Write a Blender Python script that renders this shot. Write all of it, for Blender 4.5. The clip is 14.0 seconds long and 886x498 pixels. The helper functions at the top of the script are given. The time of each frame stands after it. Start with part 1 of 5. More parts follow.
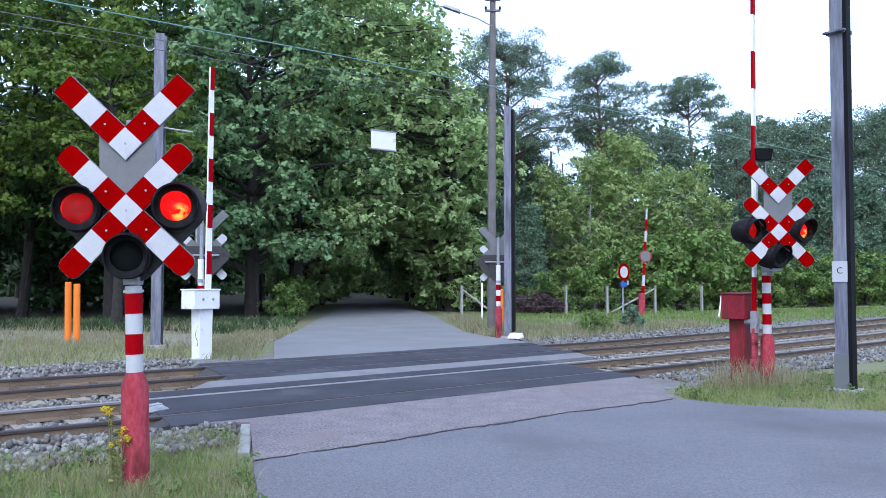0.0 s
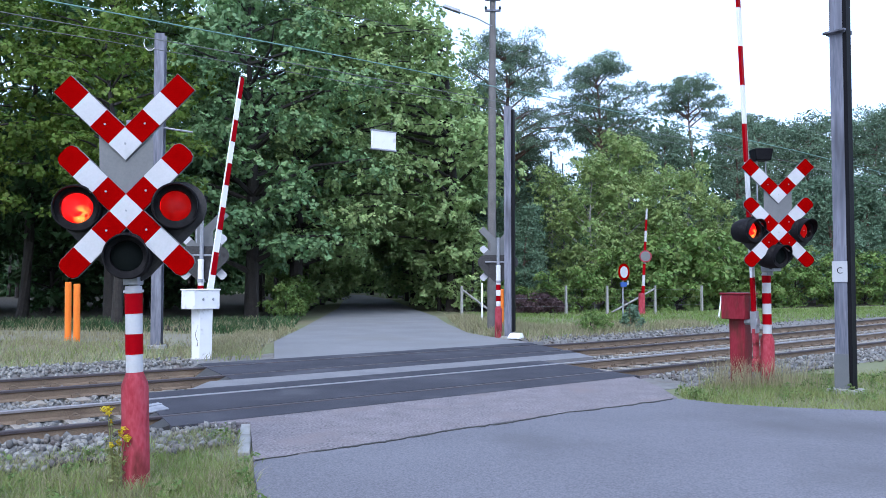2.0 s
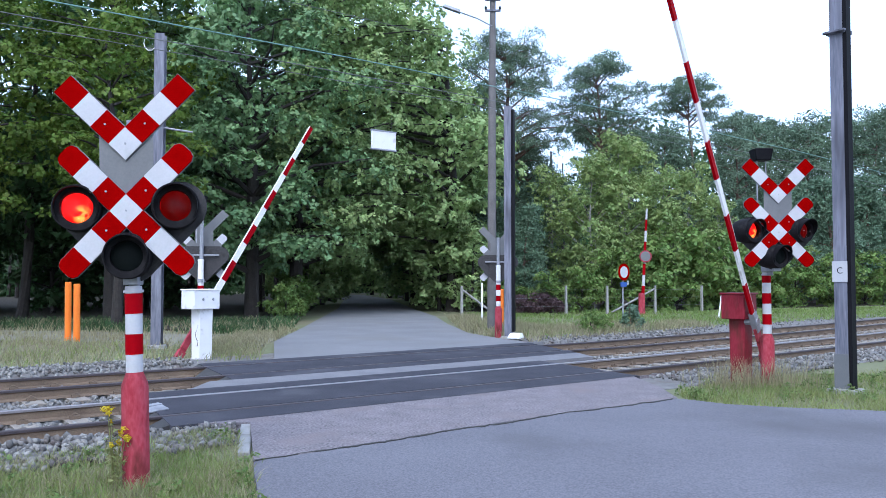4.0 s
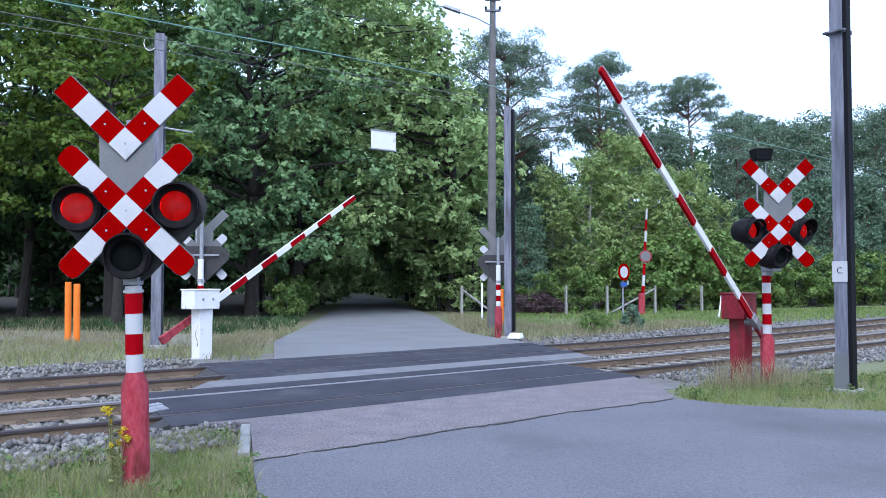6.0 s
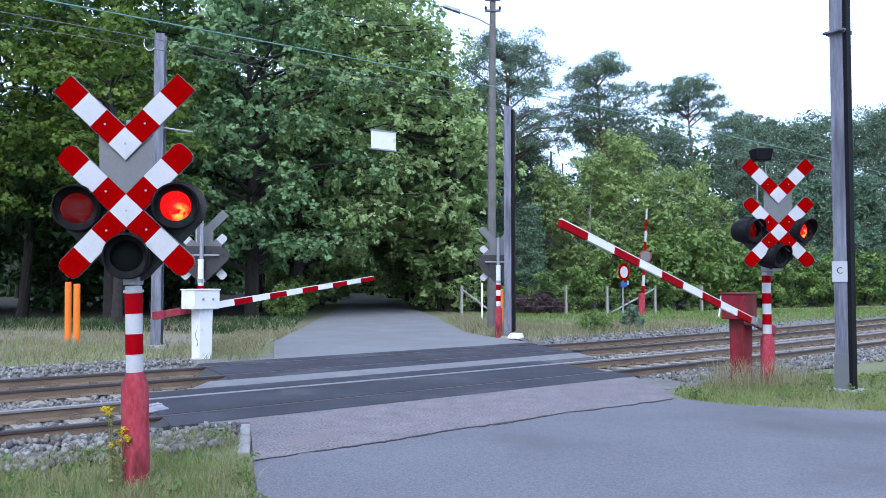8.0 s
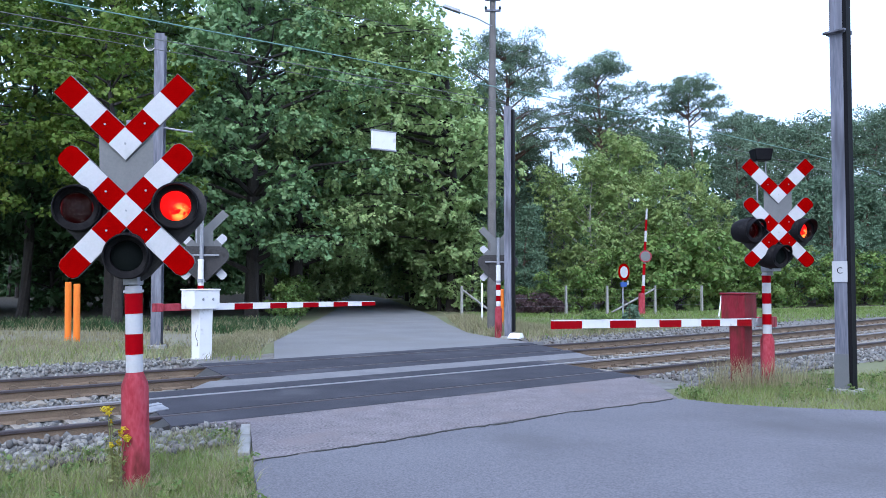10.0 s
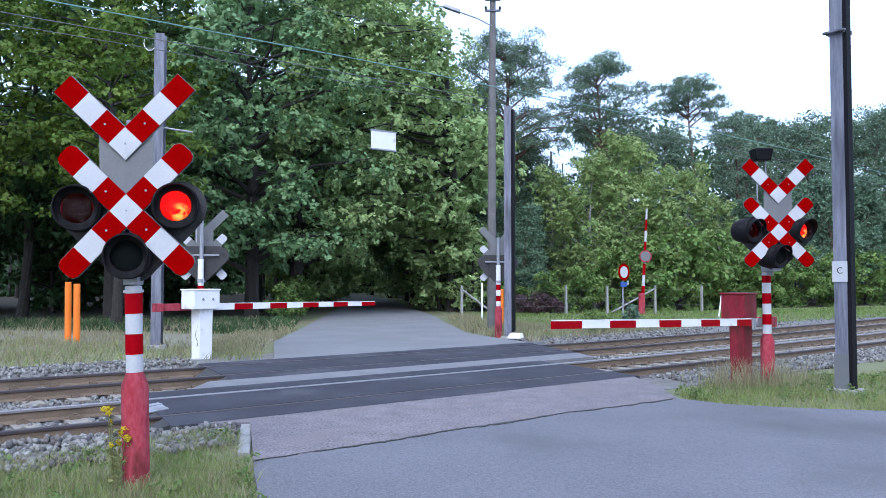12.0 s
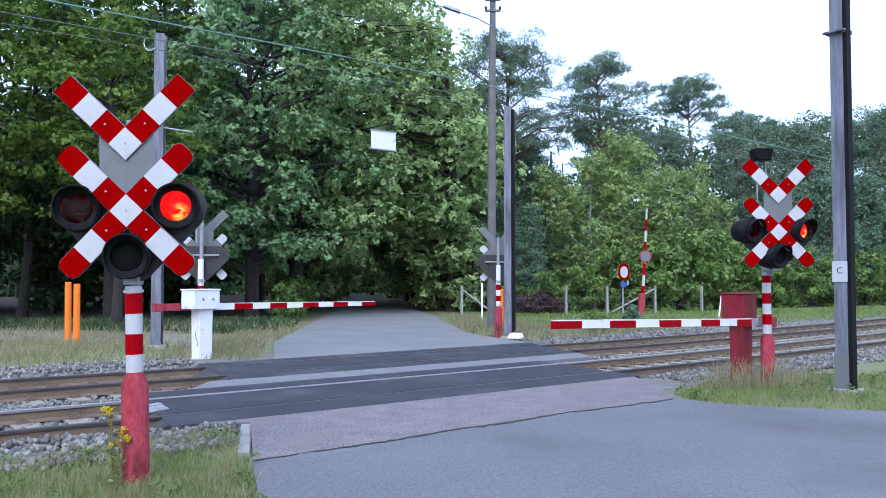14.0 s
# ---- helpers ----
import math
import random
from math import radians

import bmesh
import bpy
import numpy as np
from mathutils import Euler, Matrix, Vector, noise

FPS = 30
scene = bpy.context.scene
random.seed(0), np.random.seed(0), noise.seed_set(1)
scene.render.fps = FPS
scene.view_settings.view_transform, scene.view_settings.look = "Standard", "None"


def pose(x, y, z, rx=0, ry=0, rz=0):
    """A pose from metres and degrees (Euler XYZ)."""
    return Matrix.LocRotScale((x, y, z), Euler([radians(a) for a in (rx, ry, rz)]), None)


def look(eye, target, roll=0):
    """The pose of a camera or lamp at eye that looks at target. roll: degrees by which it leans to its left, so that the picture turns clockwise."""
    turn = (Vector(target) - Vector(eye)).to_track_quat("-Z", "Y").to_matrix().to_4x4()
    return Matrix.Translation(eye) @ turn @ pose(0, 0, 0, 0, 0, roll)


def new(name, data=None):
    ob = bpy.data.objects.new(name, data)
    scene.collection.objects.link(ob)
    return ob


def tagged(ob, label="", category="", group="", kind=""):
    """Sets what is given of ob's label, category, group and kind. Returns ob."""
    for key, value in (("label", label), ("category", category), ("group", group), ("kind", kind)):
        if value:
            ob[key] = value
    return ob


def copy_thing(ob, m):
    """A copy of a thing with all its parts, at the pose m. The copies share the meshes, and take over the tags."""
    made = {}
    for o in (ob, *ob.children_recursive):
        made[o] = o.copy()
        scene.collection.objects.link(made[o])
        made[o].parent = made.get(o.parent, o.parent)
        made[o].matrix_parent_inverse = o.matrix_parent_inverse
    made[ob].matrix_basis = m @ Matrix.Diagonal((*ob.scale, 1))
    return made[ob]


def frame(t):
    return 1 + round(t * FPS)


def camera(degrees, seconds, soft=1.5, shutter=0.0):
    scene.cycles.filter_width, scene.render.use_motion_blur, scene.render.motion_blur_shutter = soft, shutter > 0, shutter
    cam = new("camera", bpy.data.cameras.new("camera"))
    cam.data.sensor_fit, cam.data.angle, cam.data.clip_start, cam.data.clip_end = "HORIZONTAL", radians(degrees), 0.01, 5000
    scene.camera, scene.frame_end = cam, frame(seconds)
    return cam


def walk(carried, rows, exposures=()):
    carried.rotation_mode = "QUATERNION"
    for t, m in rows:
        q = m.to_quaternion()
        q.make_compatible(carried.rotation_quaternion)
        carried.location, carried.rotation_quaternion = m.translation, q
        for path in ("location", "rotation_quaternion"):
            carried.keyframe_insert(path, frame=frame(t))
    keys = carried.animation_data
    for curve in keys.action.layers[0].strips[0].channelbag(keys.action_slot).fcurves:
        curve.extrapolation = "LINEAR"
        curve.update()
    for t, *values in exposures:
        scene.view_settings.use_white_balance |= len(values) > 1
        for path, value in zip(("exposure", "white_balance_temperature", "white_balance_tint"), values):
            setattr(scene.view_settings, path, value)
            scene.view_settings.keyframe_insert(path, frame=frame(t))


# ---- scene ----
cam = camera(56.83, 14.0, soft=0.85)
walk(cam, [(0.0, pose(0, 0, 1.57, 92.25, 0, 0)), (14.0, pose(0, 0, 1.57, 92.25, 0, 0))],
     exposures=[(0.0, -0.07, 5350, 11), (14.0, -0.07, 5350, 11)])

# ---- daylight: bright thin cloud, soft veiled sun behind the camera ----
SUN_EL, SUN_AZ = radians(46), radians(190)
world = bpy.data.worlds.new("sky")
scene.world = world
world.use_nodes = True
wn = world.node_tree.nodes
sky = wn.new("ShaderNodeTexSky")
sky.sky_type, sky.sun_disc = "NISHITA", False
sky.sun_elevation, sky.sun_rotation = SUN_EL, SUN_AZ
sky.air_density, sky.dust_density, sky.ozone_density = 1.0, 4.0, 1.0
wn["Background"].inputs["Strength"].default_value = 0.15
veil = wn.new("ShaderNodeMix")
veil.data_type, veil.blend_type = "RGBA", "ADD"
veil.inputs["Factor"].default_value = 1.0
veil.inputs["B"].default_value = (6.6, 7.2, 8.4, 1)
world.node_tree.links.new(sky.outputs[0], veil.inputs["A"])
world.node_tree.links.new(veil.outputs["Result"], wn["Background"].inputs[0])
sun = new("sun", bpy.data.lights.new("sun", "SUN"))
sun.data.energy, sun.data.angle, sun.data.color = 1.3, radians(25), (1.0, 0.98, 0.95)
sun.matrix_basis = look((math.sin(SUN_AZ) * 50, math.cos(SUN_AZ) * 50, math.tan(SUN_EL) * 50), (0, 0, 0))


# ---- materials ----
def mat(name, c1, c2=None, rough=0.7, metal=0.0, scale=6.0, fine=60.0, bump=0.2, mottle=0.5, spec=0.5,
        island=0.0, stain=None, stain_scale=1.5, stain_at=0.62, dist=0.01, streak=1.0):
    m = bpy.data.materials.new(name)
    m.use_nodes = True
    nt = m.node_tree
    n, ln = nt.nodes, nt.links
    b = n["Principled BSDF"]
    b.inputs["Roughness"].default_value = rough
    b.inputs["Metallic"].default_value = metal
    b.inputs["Specular IOR Level"].default_value = spec
    c2 = c2 or tuple(v * 0.75 for v in c1)
    tc = n.new("ShaderNodeTexCoord")
    big = n.new("ShaderNodeTexNoise")
    big.inputs["Scale"].default_value, big.inputs["Detail"].default_value = scale, 4
    small = n.new("ShaderNodeTexNoise")
    small.inputs["Scale"].default_value, small.inputs["Detail"].default_value = fine, 3
    where = n.new("ShaderNodeMapping")
    where.inputs["Scale"].default_value = (1, 1, streak)
    ln.new(tc.outputs["Object"], where.inputs["Vector"])
    for t in (big, small):
        ln.new(where.outputs[0], t.inputs["Vector"])
    add = n.new("ShaderNodeMath")
    add.operation = "MULTIPLY_ADD"
    ln.new(small.outputs[0], add.inputs[0])
    add.inputs[1].default_value = 1 - mottle
    mul = n.new("ShaderNodeMath")
    mul.operation = "MULTIPLY"
    mul.inputs[1].default_value = mottle
    ln.new(big.outputs[0], mul.inputs[0])
    ln.new(mul.outputs[0], add.inputs[2])
    ramp = n.new("ShaderNodeMapRange")
    ramp.inputs["From Min"].default_value, ramp.inputs["From Max"].default_value = 0.32, 0.68
    ln.new(add.outputs[0], ramp.inputs["Value"])
    mix = n.new("ShaderNodeMix")
    mix.data_type = "RGBA"
    mix.inputs["A"].default_value, mix.inputs["B"].default_value = (*c1, 1), (*c2, 1)
    ln.new(ramp.outputs[0], mix.inputs["Factor"])
    colour = mix.outputs["Result"]
    if stain:
        st = n.new("ShaderNodeTexNoise")
        st.inputs["Scale"].default_value, st.inputs["Detail"].default_value = stain_scale, 5
        ln.new(where.outputs[0], st.inputs["Vector"])
        sr = n.new("ShaderNodeMapRange")
        sr.inputs["From Min"].default_value, sr.inputs["From Max"].default_value = stain_at - 0.08, stain_at + 0.1
        ln.new(st.outputs[0], sr.inputs["Value"])
        sm = n.new("ShaderNodeMix")
        sm.data_type = "RGBA"
        ln.new(sr.outputs[0], sm.inputs["Factor"])
        ln.new(colour, sm.inputs["A"])
        sm.inputs["B"].default_value = (*stain, 1)
        colour = sm.outputs["Result"]
    if island:
        geo = n.new("ShaderNodeNewGeometry")
        hs = n.new("ShaderNodeHueSaturation")
        for key, lo, hi in (("Value", 1 - island, 1 + island), ("Hue", 0.5 - island * 0.06, 0.5 + island * 0.05)):
            mr = n.new("ShaderNodeMapRange")
            mr.inputs["To Min"].default_value, mr.inputs["To Max"].default_value = lo, hi
            ln.new(geo.outputs["Random Per Island"], mr.inputs["Value"])
            ln.new(mr.outputs[0], hs.inputs[key])
        ln.new(colour, hs.inputs["Color"])
        colour = hs.outputs["Color"]
    ln.new(colour, b.inputs["Base Color"])
    if bump:
        bp = n.new("ShaderNodeBump")
        bp.inputs["Strength"].default_value, bp.inputs["Distance"].default_value = bump, dist
        ln.new(small.outputs[0], bp.inputs["Height"])
        ln.new(bp.outputs[0], b.inputs["Normal"])
    return m


def leaf_mat(name, c1, c2, island=0.4, trans=0.4):
    m = mat(name, c1, c2, rough=0.55, scale=0.7, fine=3.0, bump=0, mottle=0.6, spec=0.3, island=island)
    n, ln = m.node_tree.nodes, m.node_tree.links
    b = n["Principled BSDF"]
    tr = n.new("ShaderNodeBsdfTranslucent")
    ln.new(b.inputs["Base Color"].links[0].from_socket, tr.inputs["Color"])
    ms = n.new("ShaderNodeMixShader")
    ms.inputs[0].default_value = trans
    ln.new(b.outputs[0], ms.inputs[1])
    ln.new(tr.outputs[0], ms.inputs[2])
    ln.new(ms.outputs[0], n["Material Output"].inputs["Surface"])
    return m


M = {
    "asphalt": mat("worn grey asphalt", (0.1, 0.099, 0.112), (0.2, 0.198, 0.219), spec=0.2, rough=0.9, scale=0.5, fine=60, bump=0.8, mottle=0.25, stain=(0.11, 0.11, 0.118), stain_scale=0.35, stain_at=0.6),
    "patch": mat("coarse stripped asphalt", (0.09, 0.082, 0.088), (0.3, 0.27, 0.28), spec=0.2, rough=0.9, scale=3.0, fine=38, bump=1.0, mottle=0.22, stain=(0.2, 0.17, 0.17), stain_scale=1.2, dist=0.02),
    "far_asphalt": mat("pale road asphalt", (0.17, 0.17, 0.175), (0.225, 0.225, 0.23), spec=0.2, rough=0.9, scale=0.7, fine=60, bump=0.4, stain=(0.19, 0.185, 0.18), stain_scale=0.3),
    "deck": mat("dark crossing deck", (0.034, 0.034, 0.043), (0.06, 0.06, 0.073), spec=0.2, rough=0.85, scale=1.2, fine=80, bump=0.4, mottle=0.6, stain=(0.085, 0.085, 0.097), stain_scale=0.7),
    "strip": mat("grey asphalt between the tracks", (0.14, 0.138, 0.146), (0.2, 0.197, 0.206), rough=0.85, scale=2, fine=70, bump=0.5, stain=(0.16, 0.16, 0.17)),
    "seam": mat("dark joint filler", (0.03, 0.03, 0.03), (0.05, 0.048, 0.045), rough=0.9, fine=100),
    "concrete": mat("weathered concrete", (0.33, 0.325, 0.31), (0.24, 0.24, 0.225), rough=0.9, scale=3, fine=50, bump=0.5, stain=(0.2, 0.2, 0.17), stain_scale=4),
    "sleeper": mat("dusty concrete sleeper", (0.3, 0.27, 0.22), (0.2, 0.175, 0.145), rough=0.9, scale=3, fine=50, bump=0.5, stain=(0.14, 0.1, 0.07), stain_scale=4),
    "ballast": mat("grey ballast stone", (0.11, 0.107, 0.1), (0.27, 0.263, 0.245), rough=0.9, scale=8, fine=40, bump=0.4, mottle=0.5, island=0.5, stain=(0.13, 0.105, 0.085), stain_scale=2.0),
    "rust": mat("rusty rail steel", (0.1, 0.072, 0.05), (0.19, 0.14, 0.095), rough=0.85, metal=0.0, scale=2, fine=60, bump=0.4),
    "railtop": mat("rolled bright rail head", (0.42, 0.4, 0.41), (0.3, 0.28, 0.29), rough=0.4, metal=0.7, scale=2, fine=80, bump=0.05),
    "railtop_dull": mat("dull rail head", (0.05, 0.042, 0.046), (0.08, 0.065, 0.068), rough=0.5, metal=0.2, scale=2, fine=80, bump=0.05),
    "red": mat("faded red paint", (0.3, 0.0, 0.004), (0.25, 0.0, 0.004), spec=0.03, rough=0.5, scale=3, fine=40, bump=0.1, stain=(0.3, 0.03, 0.035), stain_scale=5, stain_at=0.7),
    "red_sheet": mat("red reflective sheeting", (0.26, 0.0, 0.0), (0.22, 0.0, 0.0), spec=0.0, rough=0.5, scale=4, fine=120, bump=0.03),
    "red_old": mat("weathered red paint", (0.26, 0.016, 0.03), (0.4, 0.075, 0.1), spec=0.25, rough=0.65, scale=5, fine=40, bump=0.3, stain=(0.1, 0.014, 0.012), stain_scale=7, stain_at=0.58, streak=0.35),
    "red_machine": mat("dark red machine paint", (0.15, 0.004, 0.012), (0.235, 0.02, 0.036), spec=0.25, rough=0.55, scale=4, fine=40, bump=0.2, stain=(0.1, 0.02, 0.014), stain_scale=6, stain_at=0.6, streak=0.3),
    "white": mat("white reflective sheeting", (0.5, 0.505, 0.53), (0.44, 0.445, 0.47), spec=0.2, rough=0.5, scale=4, fine=60, bump=0.03, stain=(0.4, 0.4, 0.4), stain_scale=4, stain_at=0.68),
    "white_paint": mat("white painted steel", (0.78, 0.78, 0.79), (0.7, 0.7, 0.7), rough=0.5, scale=3, fine=60, bump=0.06, stain=(0.45, 0.43, 0.4), stain_scale=6, stain_at=0.68),
    "galv": mat("galvanised steel", (0.34, 0.35, 0.38), (0.26, 0.27, 0.30), rough=0.55, metal=0.35, scale=5, fine=70, bump=0.1, stain=(0.2, 0.2, 0.22), stain_scale=3),
    "mast": mat("grey streaked mast steel", (0.085, 0.09, 0.12), (0.25, 0.255, 0.31), rough=0.65, metal=0.1, scale=7, fine=40, bump=0.2, mottle=0.6, stain=(0.06, 0.06, 0.075), stain_scale=5, streak=0.12, stain_at=0.56),
    "plate": mat("grey backing sheet", (0.16, 0.165, 0.17), (0.125, 0.13, 0.135), rough=0.6, metal=0.1, scale=4, fine=60, bump=0.05),
    "black": mat("black moulded housing", (0.007, 0.007, 0.009), (0.013, 0.013, 0.015), spec=0.08, rough=0.6, scale=6, fine=60, bump=0.05),
    "dark": mat("dark grey housing", (0.007, 0.0065, 0.008), (0.016, 0.015, 0.017), spec=0.1, rough=0.65, scale=6, fine=60, bump=0.08, stain=(0.035, 0.034, 0.035), stain_scale=6, stain_at=0.66),
    "board": mat("dusty dark grey lamp board", (0.035, 0.034, 0.036), (0.07, 0.067, 0.068), spec=0.2, rough=0.7, scale=5, fine=40, bump=0.08, stain=(0.02, 0.02, 0.02), stain_scale=5),
    "orange": mat("orange marker paint", (0.85, 0.21, 0.008), (0.75, 0.17, 0.006), rough=0.5, scale=4, fine=40, bump=0.08),
    "blue": mat("blue sign face", (0.03, 0.09, 0.35), (0.03, 0.08, 0.3), rough=0.4, bump=0),
    "pole_wood": mat("grey weathered pole wood", (0.17, 0.16, 0.155), (0.1, 0.095, 0.092), rough=0.85, scale=3, fine=40, bump=0.5),
    "bark": mat("grey brown bark", (0.042, 0.036, 0.031), (0.018, 0.015, 0.014), rough=0.9, scale=4, fine=22, bump=0.8, dist=0.03),
    "pine_bark": mat("reddish pine bark", (0.17, 0.105, 0.075), (0.09, 0.06, 0.048), rough=0.9, scale=3, fine=20, bump=0.8, dist=0.03),
    "birch_bark": mat("pale birch bark", (0.4, 0.38, 0.35), (0.16, 0.14, 0.13), rough=0.8, scale=5, fine=18, bump=0.4),
    "wire": mat("green weathered copper wire", (0.2, 0.36, 0.31), (0.16, 0.28, 0.25), rough=0.6, metal=0.2, bump=0),
    "cable": mat("grey cable", (0.16, 0.17, 0.17), rough=0.6, bump=0),
    "litter": mat("leaf litter soil", (0.024, 0.02, 0.014), (0.048, 0.038, 0.024), rough=0.95, scale=0.6, fine=9, bump=0.6, dist=0.05),
    "gravel": mat("pale trampled verge", (0.25, 0.235, 0.19), (0.19, 0.18, 0.12), rough=0.95, scale=0.8, fine=20, bump=0.4, dist=0.03),
    # darkest oak leaf: its low tone stands in for shade inside the wood
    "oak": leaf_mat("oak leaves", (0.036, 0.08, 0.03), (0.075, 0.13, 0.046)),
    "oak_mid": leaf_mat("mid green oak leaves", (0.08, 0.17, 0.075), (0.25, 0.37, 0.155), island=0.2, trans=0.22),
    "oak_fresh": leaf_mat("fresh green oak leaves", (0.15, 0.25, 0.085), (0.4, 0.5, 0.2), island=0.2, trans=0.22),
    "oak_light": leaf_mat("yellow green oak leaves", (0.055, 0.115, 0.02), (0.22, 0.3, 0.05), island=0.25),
    "birch": leaf_mat("birch leaves", (0.17, 0.26, 0.085), (0.38, 0.46, 0.17), island=0.25),
    "pine": leaf_mat("blue green pine needles", (0.085, 0.14, 0.088), (0.165, 0.23, 0.145), trans=0.1),
    "young_pine": leaf_mat("grey green young pine needles", (0.08, 0.145, 0.086), (0.15, 0.225, 0.14), trans=0.1),
    "shrub": leaf_mat("shrub leaves", (0.11, 0.19, 0.05), (0.23, 0.31, 0.085)),
    "grass": leaf_mat("mown grass blades", (0.15, 0.22, 0.055), (0.31, 0.33, 0.125), island=0.3),
    "lush": leaf_mat("bright lush grass", (0.14, 0.225, 0.05), (0.24, 0.3, 0.095), island=0.3),
    "dry_grass": leaf_mat("dry straw grass", (0.36, 0.32, 0.2), (0.26, 0.25, 0.13), island=0.3),
    "flower": leaf_mat("yellow flower heads", (0.65, 0.5, 0.02), (0.5, 0.4, 0.02)),
    "hay": leaf_mat("pale dry stems", (0.2, 0.22, 0.08), (0.3, 0.3, 0.12)),
    "weed": leaf_mat("fresh green weed leaves", (0.1, 0.17, 0.04), (0.2, 0.25, 0.085)),
    "heather": leaf_mat("purple brown heather", (0.07, 0.04, 0.045), (0.11, 0.07, 0.07)),
}


def ground_mat():
    """Grass soil whose tone follows patches of lush, dry and bare ground."""
    m = mat("verge soil and short grass", (0.12, 0.145, 0.055), (0.2, 0.19, 0.11), rough=0.95, scale=0.25, fine=6, bump=0.5,
            mottle=0.7, stain=(0.16, 0.13, 0.075), stain_scale=0.12, stain_at=0.6, dist=0.04)
    return m


def lamp_mat():
    """Red signal ball: a bright, a half lit, a dim and a dark quarter round its upright axis."""
    m = bpy.data.materials.new("red signal glow")
    m.use_nodes = True
    n, ln = m.node_tree.nodes, m.node_tree.links
    b = n["Principled BSDF"]
    b.inputs["Specular IOR Level"].default_value = 0.1
    b.inputs["Base Color"].default_value = (0.008, 0.002, 0.002, 1)
    b.inputs["Roughness"].default_value = 0.3
    tc = n.new("ShaderNodeTexCoord")
    sx = n.new("ShaderNodeSeparateXYZ")
    ln.new(tc.outputs["Object"], sx.inputs[0])
    at2 = n.new("ShaderNodeMath")
    at2.operation = "ARCTAN2"
    neg = n.new("ShaderNodeMath")
    neg.operation = "MULTIPLY"
    neg.inputs[1].default_value = -1
    ln.new(sx.outputs["Y"], neg.inputs[0])
    ln.new(sx.outputs["X"], at2.inputs[0])
    ln.new(neg.outputs[0], at2.inputs[1])
    turn = n.new("ShaderNodeMapRange")
    turn.inputs["From Min"].default_value, turn.inputs["From Max"].default_value = -math.pi, math.pi
    ln.new(at2.outputs[0], turn.inputs["Value"])
    ramp = n.new("ShaderNodeValToRGB")
    e = ramp.color_ramp.elements
    dim, half, dark, full = (0.075, 0.075, 0.075, 1), (0.28, 0.28, 0.28, 1), (0.004, 0.004, 0.004, 1), (1, 1, 1, 1)
    e[0].position, e[0].color = 0.0, dim
    e[1].position, e[1].color = 1.0, dim
    for p, c in ((0.12, dim), (0.13, dark), (0.37, dark), (0.38, full), (0.62, full), (0.63, half), (0.87, half), (0.88, dim), (0.99, dim)):
        x = e.new(p)
        x.color = c
    ln.new(turn.outputs[0], ramp.inputs[0])
    nz = n.new("ShaderNodeTexNoise")
    nz.inputs["Scale"].default_value = 13
    ln.new(tc.outputs["Object"], nz.inputs["Vector"])
    hot = n.new("ShaderNodeVectorMath")
    hot.operation = "DISTANCE"
    hot.inputs[1].default_value = (0.035, -0.15, -0.055)
    ln.new(tc.outputs["Object"], hot.inputs[0])
    hr = n.new("ShaderNodeMapRange")
    hr.inputs["From Min"].default_value, hr.inputs["From Max"].default_value = 0.085, 0.035
    ln.new(hot.outputs["Value"], hr.inputs["Value"])
    hn = n.new("ShaderNodeMapRange")
    hn.inputs["From Min"].default_value, hn.inputs["From Max"].default_value = 0.36, 0.5
    ln.new(nz.outputs[0], hn.inputs["Value"])
    hm = n.new("ShaderNodeMath")
    hm.operation = "MULTIPLY"
    ln.new(hr.outputs[0], hm.inputs[0])
    ln.new(hn.outputs[0], hm.inputs[1])
    mix = n.new("ShaderNodeMix")
    mix.data_type = "RGBA"
    ln.new(hm.outputs[0], mix.inputs["Factor"])
    mix.inputs["A"].default_value, mix.inputs["B"].default_value = (1.0, 0.003, 0.001, 1), (1.0, 0.45, 0.06, 1)
    ln.new(mix.outputs["Result"], b.inputs["Emission Color"])
    ms = n.new("ShaderNodeMath")
    ms.operation = "MULTIPLY"
    nr = n.new("ShaderNodeMapRange")
    nr.inputs["To Min"].default_value, nr.inputs["To Max"].default_value = 0.55, 2.4
    ln.new(nz.outputs[0], nr.inputs["Value"])
    ln.new(ramp.outputs[0], ms.inputs[0])
    ln.new(nr.outputs[0], ms.inputs[1])
    ln.new(ms.outputs[0], b.inputs["Emission Strength"])
    return m


def lens_mat():
    m = bpy.data.materials.new("clear lens cover")
    m.use_nodes = True
    n, ln = m.node_tree.nodes, m.node_tree.links
    tr, gl, ms = n.new("ShaderNodeBsdfTransparent"), n.new("ShaderNodeBsdfGlossy"), n.new("ShaderNodeMixShader")
    gl.inputs["Roughness"].default_value = 0.08
    ms.inputs[0].default_value = 0.004
    ln.new(tr.outputs[0], ms.inputs[1])
    ln.new(gl.outputs[0], ms.inputs[2])
    ln.new(ms.outputs[0], n["Material Output"].inputs["Surface"])
    return m


M["ground"], M["glow"], M["lens"] = ground_mat(), lamp_mat(), lens_mat()
M["blank_lens"] = mat("dark unlit lens", (0.004, 0.006, 0.006), (0.007, 0.009, 0.009), spec=0.04, rough=0.45, bump=0)


